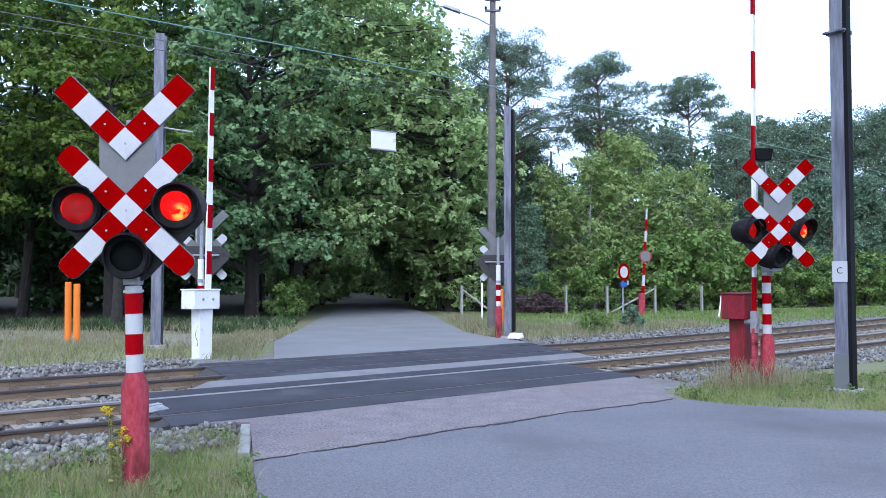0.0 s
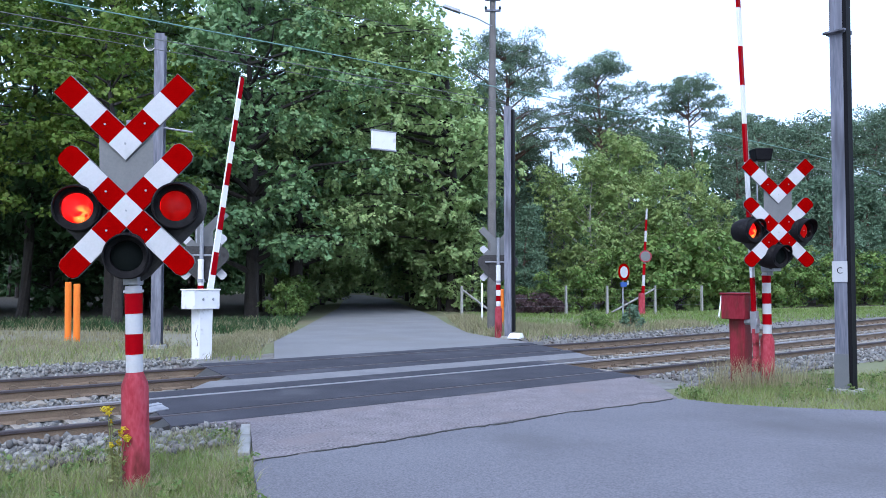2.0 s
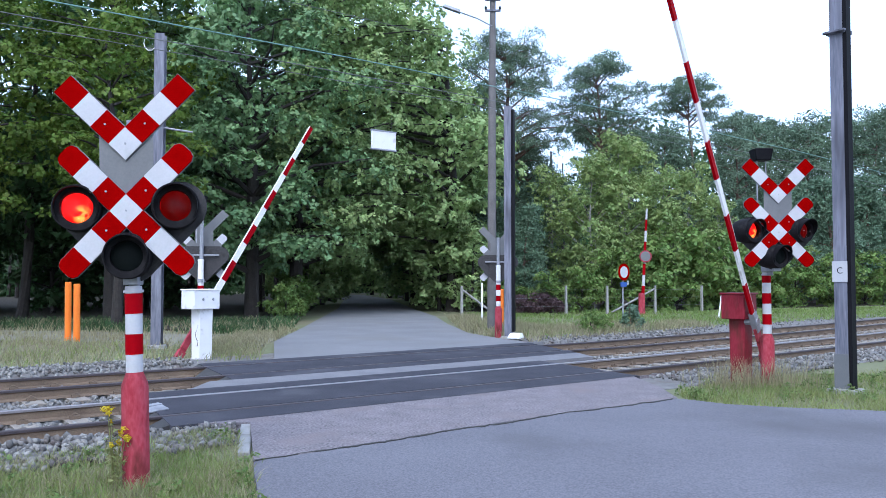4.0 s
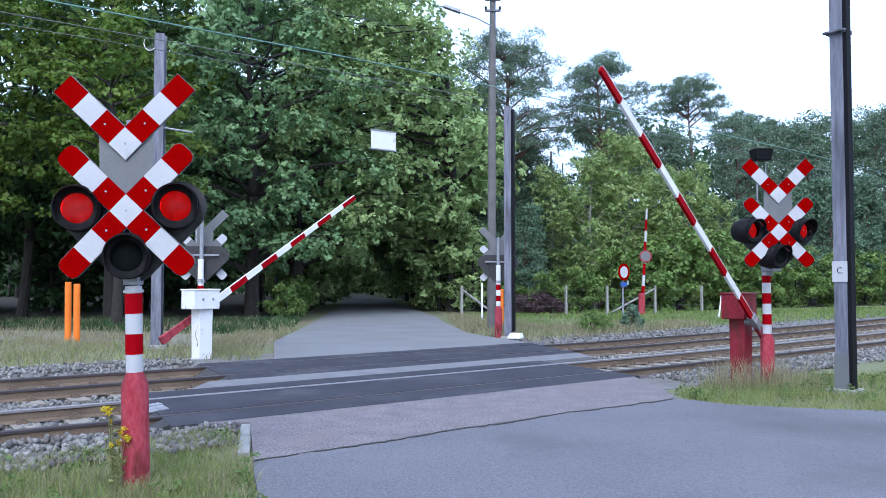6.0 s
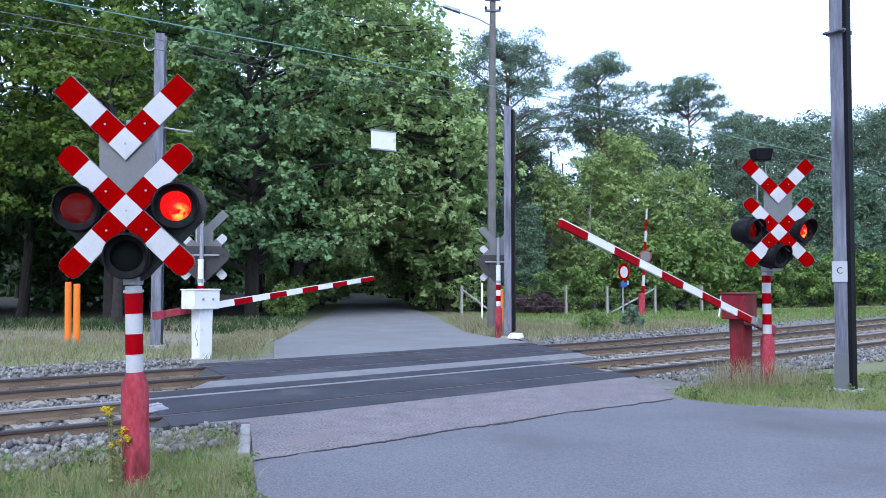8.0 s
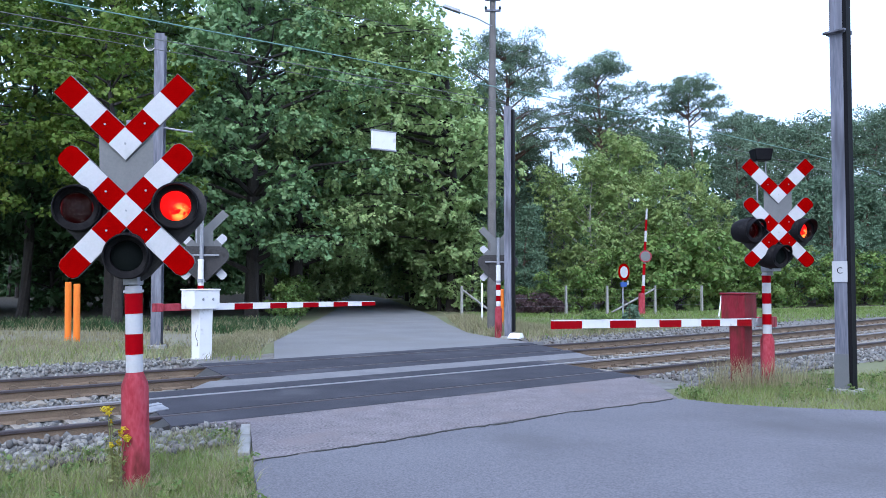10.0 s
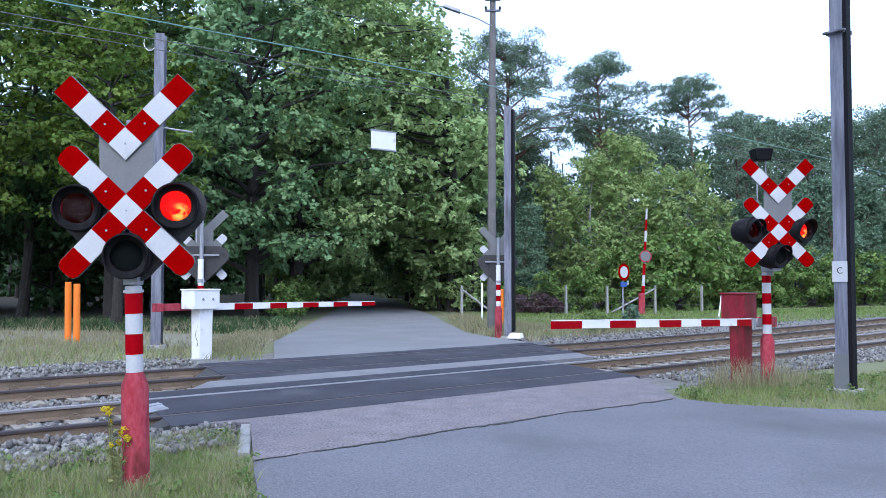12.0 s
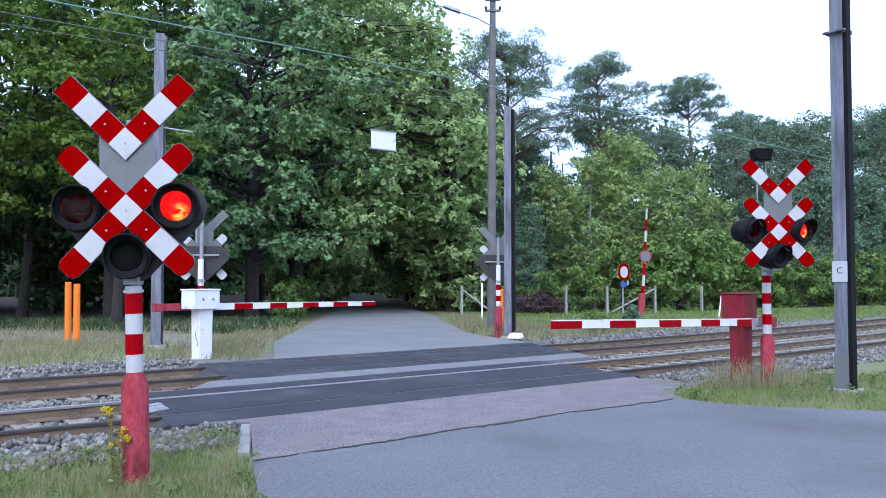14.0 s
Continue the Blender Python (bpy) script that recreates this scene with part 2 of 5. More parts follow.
# ---- mesh building ----
class Build:
    def __init__(self):
        self.v, self.f, self.m = [], [], []

    def add(self, verts, faces, mi=0, at=None):
        k = len(self.v)
        self.v += [tuple(at @ Vector(p)) if at else tuple(p) for p in verts]
        self.f += [tuple(i + k for i in q) for q in faces]
        self.m += [mi] * len(faces)
        return self

    def box(self, c, s, mi=0, at=None, taper=1.0):
        x, y, z = (a / 2 for a in s)
        vs = [(c[0] + i * x * (taper if k > 0 else 1), c[1] + j * y * (taper if k > 0 else 1), c[2] + k * z)
              for k in (-1, 1) for j in (-1, 1) for i in (-1, 1)]
        return self.add(vs, [(0, 2, 3, 1), (4, 5, 7, 6), (0, 1, 5, 4), (2, 6, 7, 3), (0, 4, 6, 2), (1, 3, 7, 5)], mi, at)

    def ring(self, rings, n=16, mi=0, at=None, caps=True):
        """Rings (radius, z) stacked along z."""
        vs = [(r * math.cos(2 * math.pi * i / n), r * math.sin(2 * math.pi * i / n), z) for r, z in rings for i in range(n)]
        fs = [(a * n + i, a * n + (i + 1) % n, (a + 1) * n + (i + 1) % n, (a + 1) * n + i) for a in range(len(rings) - 1) for i in range(n)]
        if caps:
            fs += [tuple(range(n))[::-1], tuple(range((len(rings) - 1) * n, len(rings) * n))]
        return self.add(vs, fs, mi, at)

    def tube(self, pts, radii, n=8, mi=0):
        pts = [Vector(p) for p in pts]
        if not isinstance(radii, (list, tuple)):
            radii = [radii] * len(pts)
        vs = []
        for i, p in enumerate(pts):
            d = (pts[min(i + 1, len(pts) - 1)] - pts[max(i - 1, 0)]).normalized()
            q = d.to_track_quat("Z", "Y")
            vs += [p + q @ Vector((radii[i] * math.cos(2 * math.pi * j / n), radii[i] * math.sin(2 * math.pi * j / n), 0)) for j in range(n)]
        fs = [(a * n + i, a * n + (i + 1) % n, (a + 1) * n + (i + 1) % n, (a + 1) * n + i) for a in range(len(pts) - 1) for i in range(n)]
        fs += [tuple(range(n))[::-1], tuple(range((len(pts) - 1) * n, len(pts) * n))]
        return self.add(vs, fs, mi)

    def prism(self, poly, z0, z1, mi=0, at=None):
        n = len(poly)
        vs = [(x, y, z0) for x, y in poly] + [(x, y, z1) for x, y in poly]
        fs = [tuple(range(n))[::-1], tuple(range(n, 2 * n))] + [(i, (i + 1) % n, n + (i + 1) % n, n + i) for i in range(n)]
        return self.add(vs, fs, mi, at)

    def mesh(self, name, mats, smooth=35):
        me = bpy.data.meshes.new(name)
        me.from_pydata(self.v, [], self.f)
        for k in mats:
            me.materials.append(M[k])
        me.polygons.foreach_set("material_index", self.m)
        if smooth:
            me.polygons.foreach_set("use_smooth", [True] * len(self.f))
            me.set_sharp_from_angle(angle=radians(smooth))
        me.update()
        return me


def part(name, bd, mats, parent=None, label="", bev=0.0, at=None, smooth=35):
    me = bd.mesh(name, [mats] if isinstance(mats, str) else mats, smooth)
    ob = new(name, me)
    if parent:
        ob.parent = parent
    if at:
        ob.matrix_basis = at
    if label:
        ob["label"] = label
    if bev:
        md = ob.modifiers.new("edge", "BEVEL")
        md.width, md.segments, md.limit_method, md.angle_limit = bev, 2, "ANGLE", radians(40)
    return ob


def thing(name, m, label, category, group="", kind=""):
    ob = new(name)
    ob.empty_display_size = 0.2
    ob.matrix_basis = m
    return tagged(ob, label, category, group, kind)


def raw_mesh(name, verts, corners, sides, mats):
    """A mesh from arrays: verts (n, 3), corners flat, all faces with the same number of sides."""
    me = bpy.data.meshes.new(name)
    me.vertices.add(len(verts))
    me.vertices.foreach_set("co", np.asarray(verts, dtype=np.float32).ravel())
    k = len(corners) // sides
    me.loops.add(len(corners))
    me.loops.foreach_set("vertex_index", np.asarray(corners, dtype=np.int32).ravel())
    me.polygons.add(k)
    me.polygons.foreach_set("loop_start", np.arange(k, dtype=np.int32) * sides)
    me.update(calc_edges=True)
    for key in mats:
        me.materials.append(M[key])
    return me


# ---- the plan of the line: s runs along the tracks, d across them towards the camera ----
OX, OY, TH, KAPPA = 1.0, 19.28, radians(38.79), 0.00434
CT, ST = math.cos(TH), math.sin(TH)


def bend(s):
    c = max(-45.0, min(45.0, s))
    return KAPPA * c * c / 2 + KAPPA * c * (s - c)


def line(s, d, z=0.0):
    n = bend(s) - d
    return (OX + s * CT - n * ST, OY + s * ST + n * CT, z)


def plan(x, y):
    """World x, y to s, d."""
    s = (x - OX) * CT + (y - OY) * ST
    return s, bend(s) + (x - OX) * ST - (y - OY) * CT


# ---- ground, roads, tracks ----
def ground():
    ss = [-900, -400, -200, -120, -80] + list(range(-60, 62, 2)) + [80, 120, 200, 400, 900]
    ds = [-900, -400, -200, -120, -80, -60, -45, -35, -28, -22, -17, -13, -10, -8, -6, -4.5, -3.2, -2.3, -1.7, -1.3,
          6.2, 6.7, 7.3, 8, 9, 10, 12, 15, 20, 30, 50, 100, 200, 400, 900]
    vs = []
    for s in ss:
        for d in ds:
            x, y, _ = line(s, d)
            z = -0.34 if -1.75 < d < 6.25 else -0.055
            if abs(d - 2.4) > 5.5:
                z += 0.05 * noise.noise((x * 0.15, y * 0.15, 0)) - 0.02
            vs.append((x, y, z))
    n = len(ds)
    fs = [(i * n + j, i * n + j + 1, (i + 1) * n + j + 1, (i + 1) * n + j) for i in range(len(ss) - 1) for j in range(n - 1)]
    ob = part("ground", Build().add(vs, [q[::-1] for q in fs]), "ground")
    tagged(ob, "patchy green and straw coloured verge soil beside the railway", "ground", kind="structure")


def slab(name, poly, key, z1, z0, label, category="road"):
    ob = part(name, Build().prism(poly, z0, z1), key, smooth=0)
    return tagged(ob, label, category, kind="structure")


def strip_poly(s0a, s1a, s0b, s1b, da, db, n=10):
    """A strip of the plan between offsets da and db, with its own ends at each offset."""
    a = [line(s0a + (s1a - s0a) * i / n, da)[:2] for i in range(n + 1)]
    b = [line(s0b + (s1b - s0b) * i / n, db)[:2] for i in range(n + 1)]
    return b + a[::-1]


def roads():
    slab("road_near", [(-2.05, 9.1), (-1.66, 7.25), (-1.58, 6.9), (-1.33, 6.0), (-1.0, 3.0), (-0.9, -14), (-0.9, -40), (40, -40), (40, 7.6), (14, 9.2),
                       (8, 9.72), (5.38, 10.02), (4.3, 10.3), (3.66, 10.57), (3.3, 10.95), (3.16, 11.08), (1.46, 9.85), (-0.47, 8.23)][::1],
         "asphalt", -0.006, -0.3, "worn smooth grey asphalt road before the crossing")
    edge = [line(-9.3 + 8.2 * i / 10, 5.78)[:2] for i in range(11)]
    slab("road_patch", [(-1.66, 7.25), (-0.9, 7.84), (-0.47, 8.23), (0.5, 9.06), (1.46, 9.85), (2.4, 10.52), (3.16, 11.08), (3.22, 12.2), (3.15, 13.6)]
         + edge[::-1] + [(-2.15, 9.2)], "patch", 0.0, -0.3, "coarse reddish grey stripped asphalt beside the tracks")
    seam = [(-1.66, 7.25), (-1.0, 7.78), (-0.47, 8.2), (0.1, 8.74), (0.55, 9.06), (1.46, 9.85), (2.4, 10.5), (3.16, 11.08)]
    rng = random.Random(4)
    seam = [(ax + (bx - ax) * t / 9 + rng.gauss(0, 0.012), ay + (by - ay) * t / 9 + rng.gauss(0, 0.012)) for (ax, ay), (bx, by) in zip(seam, seam[1:]) for t in range(9)]
    up = [(x + 0.004, y - 0.004 - rng.random() ** 2 * 0.05) for x, y in seam]
    lo = [(x - 0.004, y + 0.006) for x, y in seam]
    slab("road_joint", up + lo[::-1], "seam", 0.003, -0.02, "cracked dark joint across the road")
    slab("road_far", [line(-5.1, -0.64)[:2], line(2.6, -0.64)[:2], (2.1, 21.2), (1.6, 22.6), (0.79, 24.84), (0.2, 30), (-0.35, 36.84), (-1.54, 45.66), (-3.0, 58),
                      (-4.62, 71.31), (-8.5, 90), (-16, 112), (-21, 110), (-12.5, 88), (-8.54, 71.31), (-7.2, 58), (-6.15, 48.57), (-5.3, 36), (-4.75, 27.87), (-4.4, 21.4)],
         "far_asphalt", -0.004, -0.3, "pale asphalt lane leading into the wood")
    slab("side_path", [(-4.55, 19.6), (-4.7, 24.2), (-9, 25.6), (-16, 27.5), (-34, 34), (-34, 31), (-15, 23.6), (-9.5, 22.0)],
         "gravel", -0.05, -0.25, "pale trampled gravel path beside the lane", "path")
    slab("road_strip", strip_poly(-7.6, 0.8, -8.3, 0.35, 2.12, 2.98), "strip", -0.004, -0.3, "grey asphalt strip between the two tracks")


def ease(s, d):
    """The far track runs a little nearer past the crossing."""
    return 0.24 * max(0.0, min(1.0, (s + 1) / 4)) if d < 2 else 0.0


def rail_mesh(d, s0, s1, top):
    prof = [(-0.075, -0.16), (0.075, -0.16), (0.07, -0.145), (0.015, -0.125), (0.012, -0.045), (0.034, -0.032), (0.036, -0.004), (0.028, 0.004),
            (-0.028, 0.004), (-0.036, -0.004), (-0.034, -0.032), (-0.012, -0.045), (-0.015, -0.125), (-0.07, -0.145)]
    n, k = len(prof), int((s1 - s0) / 1.0)
    vs = [line(s0 + (s1 - s0) * i / k, d - a + ease(s0 + (s1 - s0) * i / k, d), z) for i in range(k + 1) for a, z in prof]
    b = Build()
    fs, mi = [], []
    for i in range(k):
        for j in range(n):
            fs.append((i * n + j, i * n + (j + 1) % n, (i + 1) * n + (j + 1) % n, (i + 1) * n + j))
            mi.append(1 if j in (5, 6, 7, 8, 9) else 0)
    b.add(vs, fs)
    b.m = mi
    return b


def tracks():
    sl = Build().box((0, 0, -0.215), (0.26, 2.5, 0.11)).mesh("sleeper", ["sleeper"])
    clip = Build()
    for o in (-0.75, 0.75):
        for a in (-0.1, 0.1):
            clip.box((0, o + a, -0.14), (0.12, 0.07, 0.05))
            clip.tube([(-0.05, o + a, -0.12), (0, o + a * 0.9, -0.09), (0.05, o + a, -0.12)], 0.012, 5)
    cm = clip.mesh("rail_clips", ["rust"])
    for label, c, ends, tops in (("far railway track with rusty rails on ballast", 0.75, (-6.9, 2.6), ("railtop_dull", "railtop_dull")),
                                 ("near railway track with rusty rails on ballast", 4.3, (-9.2, -1.2), ("railtop", "railtop_dull"))):
        t = thing("railway_track", Matrix(), label, "railway track", "tracks", "structure")
        for k, o in enumerate((-0.75, 0.75)):
            part("rail", rail_mesh(c + o, -70, 110, tops[k]), ["rust", tops[k]], t, "rusty rail with a rolled steel head")
        s = -28.0
        while s < 60:
            if not ends[0] + 0.2 < s < ends[1] - 0.2:
                x, y, _ = line(s, c + ease(s, c))
                for nm, me in (("sleeper", sl), ("rail_clips", cm)):
                    ob = new(nm, me)
                    ob.parent = t
                    ob.matrix_basis = pose(x, y, 0, 0, 0, math.degrees(TH + KAPPA * s))
            s += 0.6
    for label, base, s0, s1, sr in (("dark rubberised crossing deck of the far track", 0.0, -6.8, 1.75, 0.45), ("dark rubberised crossing deck of the near track", 3.55, -9.1, -1.3, 0.2)):
        sk = 0.2      # skew of the near end; sr that of the far end
        t = thing("crossing_deck", Matrix(), label, "crossing deck", "decks", "structure")
        for nm, a, b in (("outer_panel", -0.64, -0.05), ("middle_panel", 0.1, 1.42), ("outer_panel", 1.57, 2.12 if base == 0 else 2.25)):
            part(nm, Build().prism(strip_poly(s0 - a * sk, s1 - a * sr, s0 - b * sk, s1 - b * sr, base + a, base + b), -0.3, 0.0), "deck", t, smooth=0)
        for a, b in ((-0.6, -0.1), (0.12, 1.4), (1.62, 2.1)):
            m1 = (a + b) / 2
            p = [line(s0 - a * sk, base + a, -0.01), line(s0 - b * sk, base + b, -0.01), line(s0 - 0.5 - m1 * sk, base + m1 + 0.1, -0.15),
                 line(s0 - a * sk, base + a, -0.2), line(s0 - b * sk, base + b, -0.2), line(s0 - 0.5 - m1 * sk, base + m1 + 0.1, -0.22)]
            part("end_ramp", Build().add(p, [(0, 1, 2), (5, 4, 3), (0, 2, 5, 3), (1, 4, 5, 2), (0, 3, 4, 1)]), "seam", t, "sloping black end ramp", smooth=0)


def ballast():
    ds = list(np.arange(-2.5, 7.31, 0.2))
    ss = list(np.arange(-34, 70, 0.3))
    vs = []
    for s in ss:
        for d in ds:
            z = -0.215 + 0.02 * noise.noise((s * 2.1, d * 2.1, 0))
            e = max(0, abs(d - 2.6) - 3.95)
            vs.append(line(s, d, z + e * 0.03 + max(0, min(0.16, (d - 5.2) * 0.35)) + max(0, min(0.14, (-0.9 - d) * 0.3)) - (0.25 if e > 1.05 or d > 7.1 else 0)))
    n = len(ds)
    fs = [(i * n + j, (i + 1) * n + j, (i + 1) * n + j + 1, i * n + j + 1) for i in range(len(ss) - 1) for j in range(n - 1)]
    ob = part("ballast_bed", Build().add(vs, fs), "ballast")
    tagged(ob, "grey crushed stone bed under the tracks", "ballast", kind="structure")
    rng = np.random.default_rng(3)
    ph = (1 + 5 ** 0.5) / 2
    ico = np.array([(-1, ph, 0), (1, ph, 0), (-1, -ph, 0), (1, -ph, 0), (0, -1, ph), (0, 1, ph), (0, -1, -ph), (0, 1, -ph), (ph, 0, -1), (ph, 0, 1), (-ph, 0, -1), (-ph, 0, 1)]) / 1.9
    tri = np.array([(0, 11, 5), (0, 5, 1), (0, 1, 7), (0, 7, 10), (0, 10, 11), (1, 5, 9), (5, 11, 4), (11, 10, 2), (10, 7, 6), (7, 1, 8),
                    (3, 9, 4), (3, 4, 2), (3, 2, 6), (3, 6, 8), (3, 8, 9), (4, 9, 5), (2, 4, 11), (6, 2, 10), (8, 6, 7), (9, 8, 1)])
    V, F = [], []
    spans = [(-15, -6.4, 12000), (-2.2, 12, 8500), (12, 26, 2000)]
    for a, b, cnt in spans:
        for _ in range(cnt):
            s, d = a + (b - a) * rng.random(), -2.3 + 9.4 * rng.random()
            if -0.75 < d < 2.3 and -7.4 < s < 1.9 - 0.45 * d or d <= -0.75 and -5.3 < s < 2.9 or 2.0 <= d < 3.0 and -8.4 < s < 0.75 or d >= 2.9 and -9.6 < s < -1.2 and d < 5.82:
                continue
            if d > 5.8 and -8.7 < s < -1.6:
                continue
            c = min(abs(d - q) for q in (0, 1.5, 3.55, 5.05))
            if c < 0.11 or (abs(d - 0.75) < 1.25 or abs(d - 4.3) < 1.25) and (s + 28) % 0.6 < 0.12 and rng.random() < 0.8:
                continue
            kx, ky, _ = line(s, d)
            if d > 5.7 and s < -5 and kx > -2.24 + (9.0 - ky) * 0.2126:
                continue
            r = 0.022 + 0.029 * rng.random()
            e = max(0, abs(d - 2.6) - 3.95)
            x, y, z = line(s, d, -0.2 + e * 0.03 + max(0, min(0.16, (d - 5.2) * 0.35)) + max(0, min(0.14, (-0.9 - d) * 0.3)) + 0.025 * rng.random())
            rot = np.array(Euler(rng.random(3) * 6.3).to_matrix())
            pts = (ico * (0.5 + 0.8 * rng.random((12, 1))) * np.array([1, 0.8 + 0.4 * rng.random(), 0.75])) @ rot.T * r + (x, y, z)
            F.append(tri + 12 * len(V))
            V.append(pts)
    me = raw_mesh("ballast_stones", np.concatenate(V), np.concatenate(F).ravel(), 3, ["ballast"])
    tagged(new("ballast_stones", me), "loose grey crushed ballast stones along the rails", "stones", kind="stuff")


# ---- crossing signals ----
AX = 0.185


def cross_arm(b, ang, r0, r1, cols, at, rounded, w=AX, y=0.0, th=0.006):
    """Coloured fields along one arm from radius r0 outward, as thin plates."""
    ca, sa = math.cos(ang), math.sin(ang)
    k = (r1 - r0) / len(cols)
    for i, c in enumerate(cols):
        a, e = r0 + i * k, r0 + (i + 1) * k
        pts = [(a, -w / 2), (e, -w / 2), (e, w / 2), (a, w / 2)]
        if rounded and i == len(cols) - 1:
            pts = [(a, -w / 2), (e - w * 0.28, -w / 2), (e - w * 0.08, -w * 0.4), (e, -w * 0.2), (e, w * 0.2), (e - w * 0.08, w * 0.4), (e - w * 0.28, w / 2), (a, w / 2)]
        poly = [(u * ca - v * sa, u * sa + v * ca) for u, v in pts]
        b.prism(poly, y, y + th, c, at)


def signal(m, label, zc, lamp_yaw=(0, 0), hood=True, fy=0.2, sleeve_top=0.72, dv=0.536, group="crossing signals", rest=False):
    """St Andrew's cross over two red lamps and one blank lamp; front towards -y. Returns the two lamp balls."""
    root = thing("crossing_signal", m, label, "crossing signal", group)
    stand = pose(0, 0, 0, 90, 0, 0)          # plate plane: x, y of a prism become x, z
    # post: wide painted sleeve, then red and white bands
    part("sleeve", Build().ring([(0.105, -0.15), (0.105, sleeve_top), (0.1, sleeve_top + 0.03), (0.07, sleeve_top + 0.11), (0.068, sleeve_top + 0.12)], 20), "red_old", root, "chipped faded red base sleeve")
    z, top, i = sleeve_top + 0.1, zc - (0.06 if rest else 0.6), 0
    pst = part("post", Build().ring([(0.066, z), (0.066, top - 0.05), (0.078, top - 0.05), (0.078, top - 0.03), (0.066, top - 0.03), (0.066, top)], 20), "white_paint" if rest else "white", root, "white post with red bands")
    while z < top - 0.02:
        e = min(z + 0.163, top - 0.052)
        if i % 2 and e > z and z < zc - 0.7:
            part("red_band", Build().ring([(0.069, z), (0.069, e)], 20), "red", pst, "red reflective band")
        z, i = z + 0.163, i + 1
    part("mast", Build().ring([(0.045, top - 0.05), (0.045, zc + 0.75)], 14, 0, pose(0, 0.05 - fy / 2, 0)), "galv", root)
    # crosses
    zv = zc + dv
    q = math.pi / 4
    W, R = 0, 1
    for nm, zz, angs, rnd in (("upper_cross", zv, (q, 3 * q), False), ("lower_cross", zc, (q, 3 * q, 5 * q, 7 * q), True)):
        boards = {}
        for j, a in enumerate(angs[:2]):
            g = Build()
            o = -0.016 - 0.004 * j
            e, w = 0.689, AX / 2 + 0.006
            end = [(e - 0.05, -w), (e - 0.013, -w * 0.75), (e, -w * 0.4), (e, w * 0.4), (e - 0.013, w * 0.75), (e - 0.05, w)] if rnd else [(e, -w), (e, w)]
            lo = [(-u, -v) for u, v in end] if rnd else [(-w, w), (-w, -w)]
            ca, sa = math.cos(a), math.sin(a)
            g.prism([(u * ca - v * sa, u * sa + v * ca) for u, v in end + lo], o, o + 0.012)
            bo = part("cross_board", g, "plate", root, "grey sheet board with red and white fields", at=pose(0, -0.1 - fy, zz, 90, 0, 0), smooth=0)
            boards[a] = bo
            if rnd:
                boards[a + math.pi] = bo
        h = AX / 2 * 1.4142
        part("white_field", Build().prism([(0, -h), (h, 0), (0, h), (-h, 0)], -0.002, 0.006), "white", boards[q], smooth=0)
        k = (0.685 - AX / 2) / 3
        for a in angs:
            for j, c in enumerate((R, W, R)):
                f = Build()
                cross_arm(f, a, AX / 2 + k * j, AX / 2 + k * (j + 1), (0,), None, rnd and j == 2, AX, -0.002, 0.008)
                part("red_field" if c else "white_field", f, "red_sheet" if c else "white", boards[a], smooth=0)
            if rnd:
                f = Build()
                cross_arm(f, a, AX / 2 + k * 2, AX / 2 + k * 3, (0,), None, True, AX, -0.026, 0.005)
                part("white_field", f, "white", boards[a], smooth=0)
        for a in angs:
            part("bolt", Build().ring([(0.009, 0.006), (0.008, 0.013)], 8, 0, pose(0.22 * math.cos(a), 0.22 * math.sin(a), 0)), "galv", boards[a])
        part("bolt", Build().ring([(0.009, 0.006), (0.008, 0.013)], 8), "galv", boards[q])
    part("back_plate", Build().prism([(-0.21, 0.12), (0.21, 0.12), (0.21, -0.3), (0.0, -0.5), (-0.21, -0.3)], 0, 0.008), "plate", root, "plain grey sheet behind the crosses",
         at=pose(0, -0.075 - fy, zv, 90, 0, 0), smooth=0)
    # lamp board: three joined discs
    cs = [(-0.385, 0.03), (0.385, 0.03), (0.0, -0.36)]
    hull = []
    for (x, zz), a0, a1 in ((cs[1], -45, 90), (cs[0], 90, 225), (cs[2], 225, 315)):
        hull += [(x + 0.21 * math.cos(radians(a0 + (a1 - a0) * i / 10)), zz + 0.21 * math.sin(radians(a0 + (a1 - a0) * i / 10))) for i in range(11)]
    b = Build().prism(hull, 0, 0.022)
    part("lamp_board", b, "board", root, "dark grey rounded lamp board", at=pose(0, 0.06 - fy, zc, 90, 0, 0))
    balls = []
    for k, (x, zz) in enumerate(cs):
        yaw = lamp_yaw[0] if k < 2 else lamp_yaw[1]
        at = pose(x, -0.1 - fy, zc + zz, 0, 0, yaw) @ pose(0, 0, 0, 90, 0, 0)
        # housing: open drum along the beam
        b = Build()
        b.ring(([(0.001, -0.13), (0.1, -0.13), (0.16, -0.12), (0.185, -0.1), (0.185, 0.02)] if rest else [(0.001, -0.335), (0.1, -0.33), (0.16, -0.3), (0.185, -0.2), (0.185, 0.02)]) + [(0.178, 0.03), (0.125, 0.03), (0.12, -0.02)], 32, 0, None, False)
        h = part("lamp_housing", b, "plate" if rest else "dark", root, "round dark signal lamp housing", at=at)
        v = Build()
        n = 28
        pts, fs = [], []
        for i in range(n + 1):
            a = radians(-38 + 256 * i / n)
            depth = 0.03 + 0.13 * max(0.06, math.sin(max(0, min(math.pi, (a + radians(38)) * 180 / 256))))
            for r in (0.172, 0.164):
                pts += [(r * math.cos(a), r * math.sin(a), 0.0), (r * 0.96 * math.cos(a), r * 0.96 * math.sin(a), depth)]
        for i in range(n):
            o, e = 4 * i, 4 * i + 4
            fs += [(o, e, e + 1, o + 1), (o + 2, o + 3, e + 3, e + 2), (o + 1, e + 1, e + 3, o + 3), (o, o + 2, e + 2, e)]
        v.add(pts, fs)
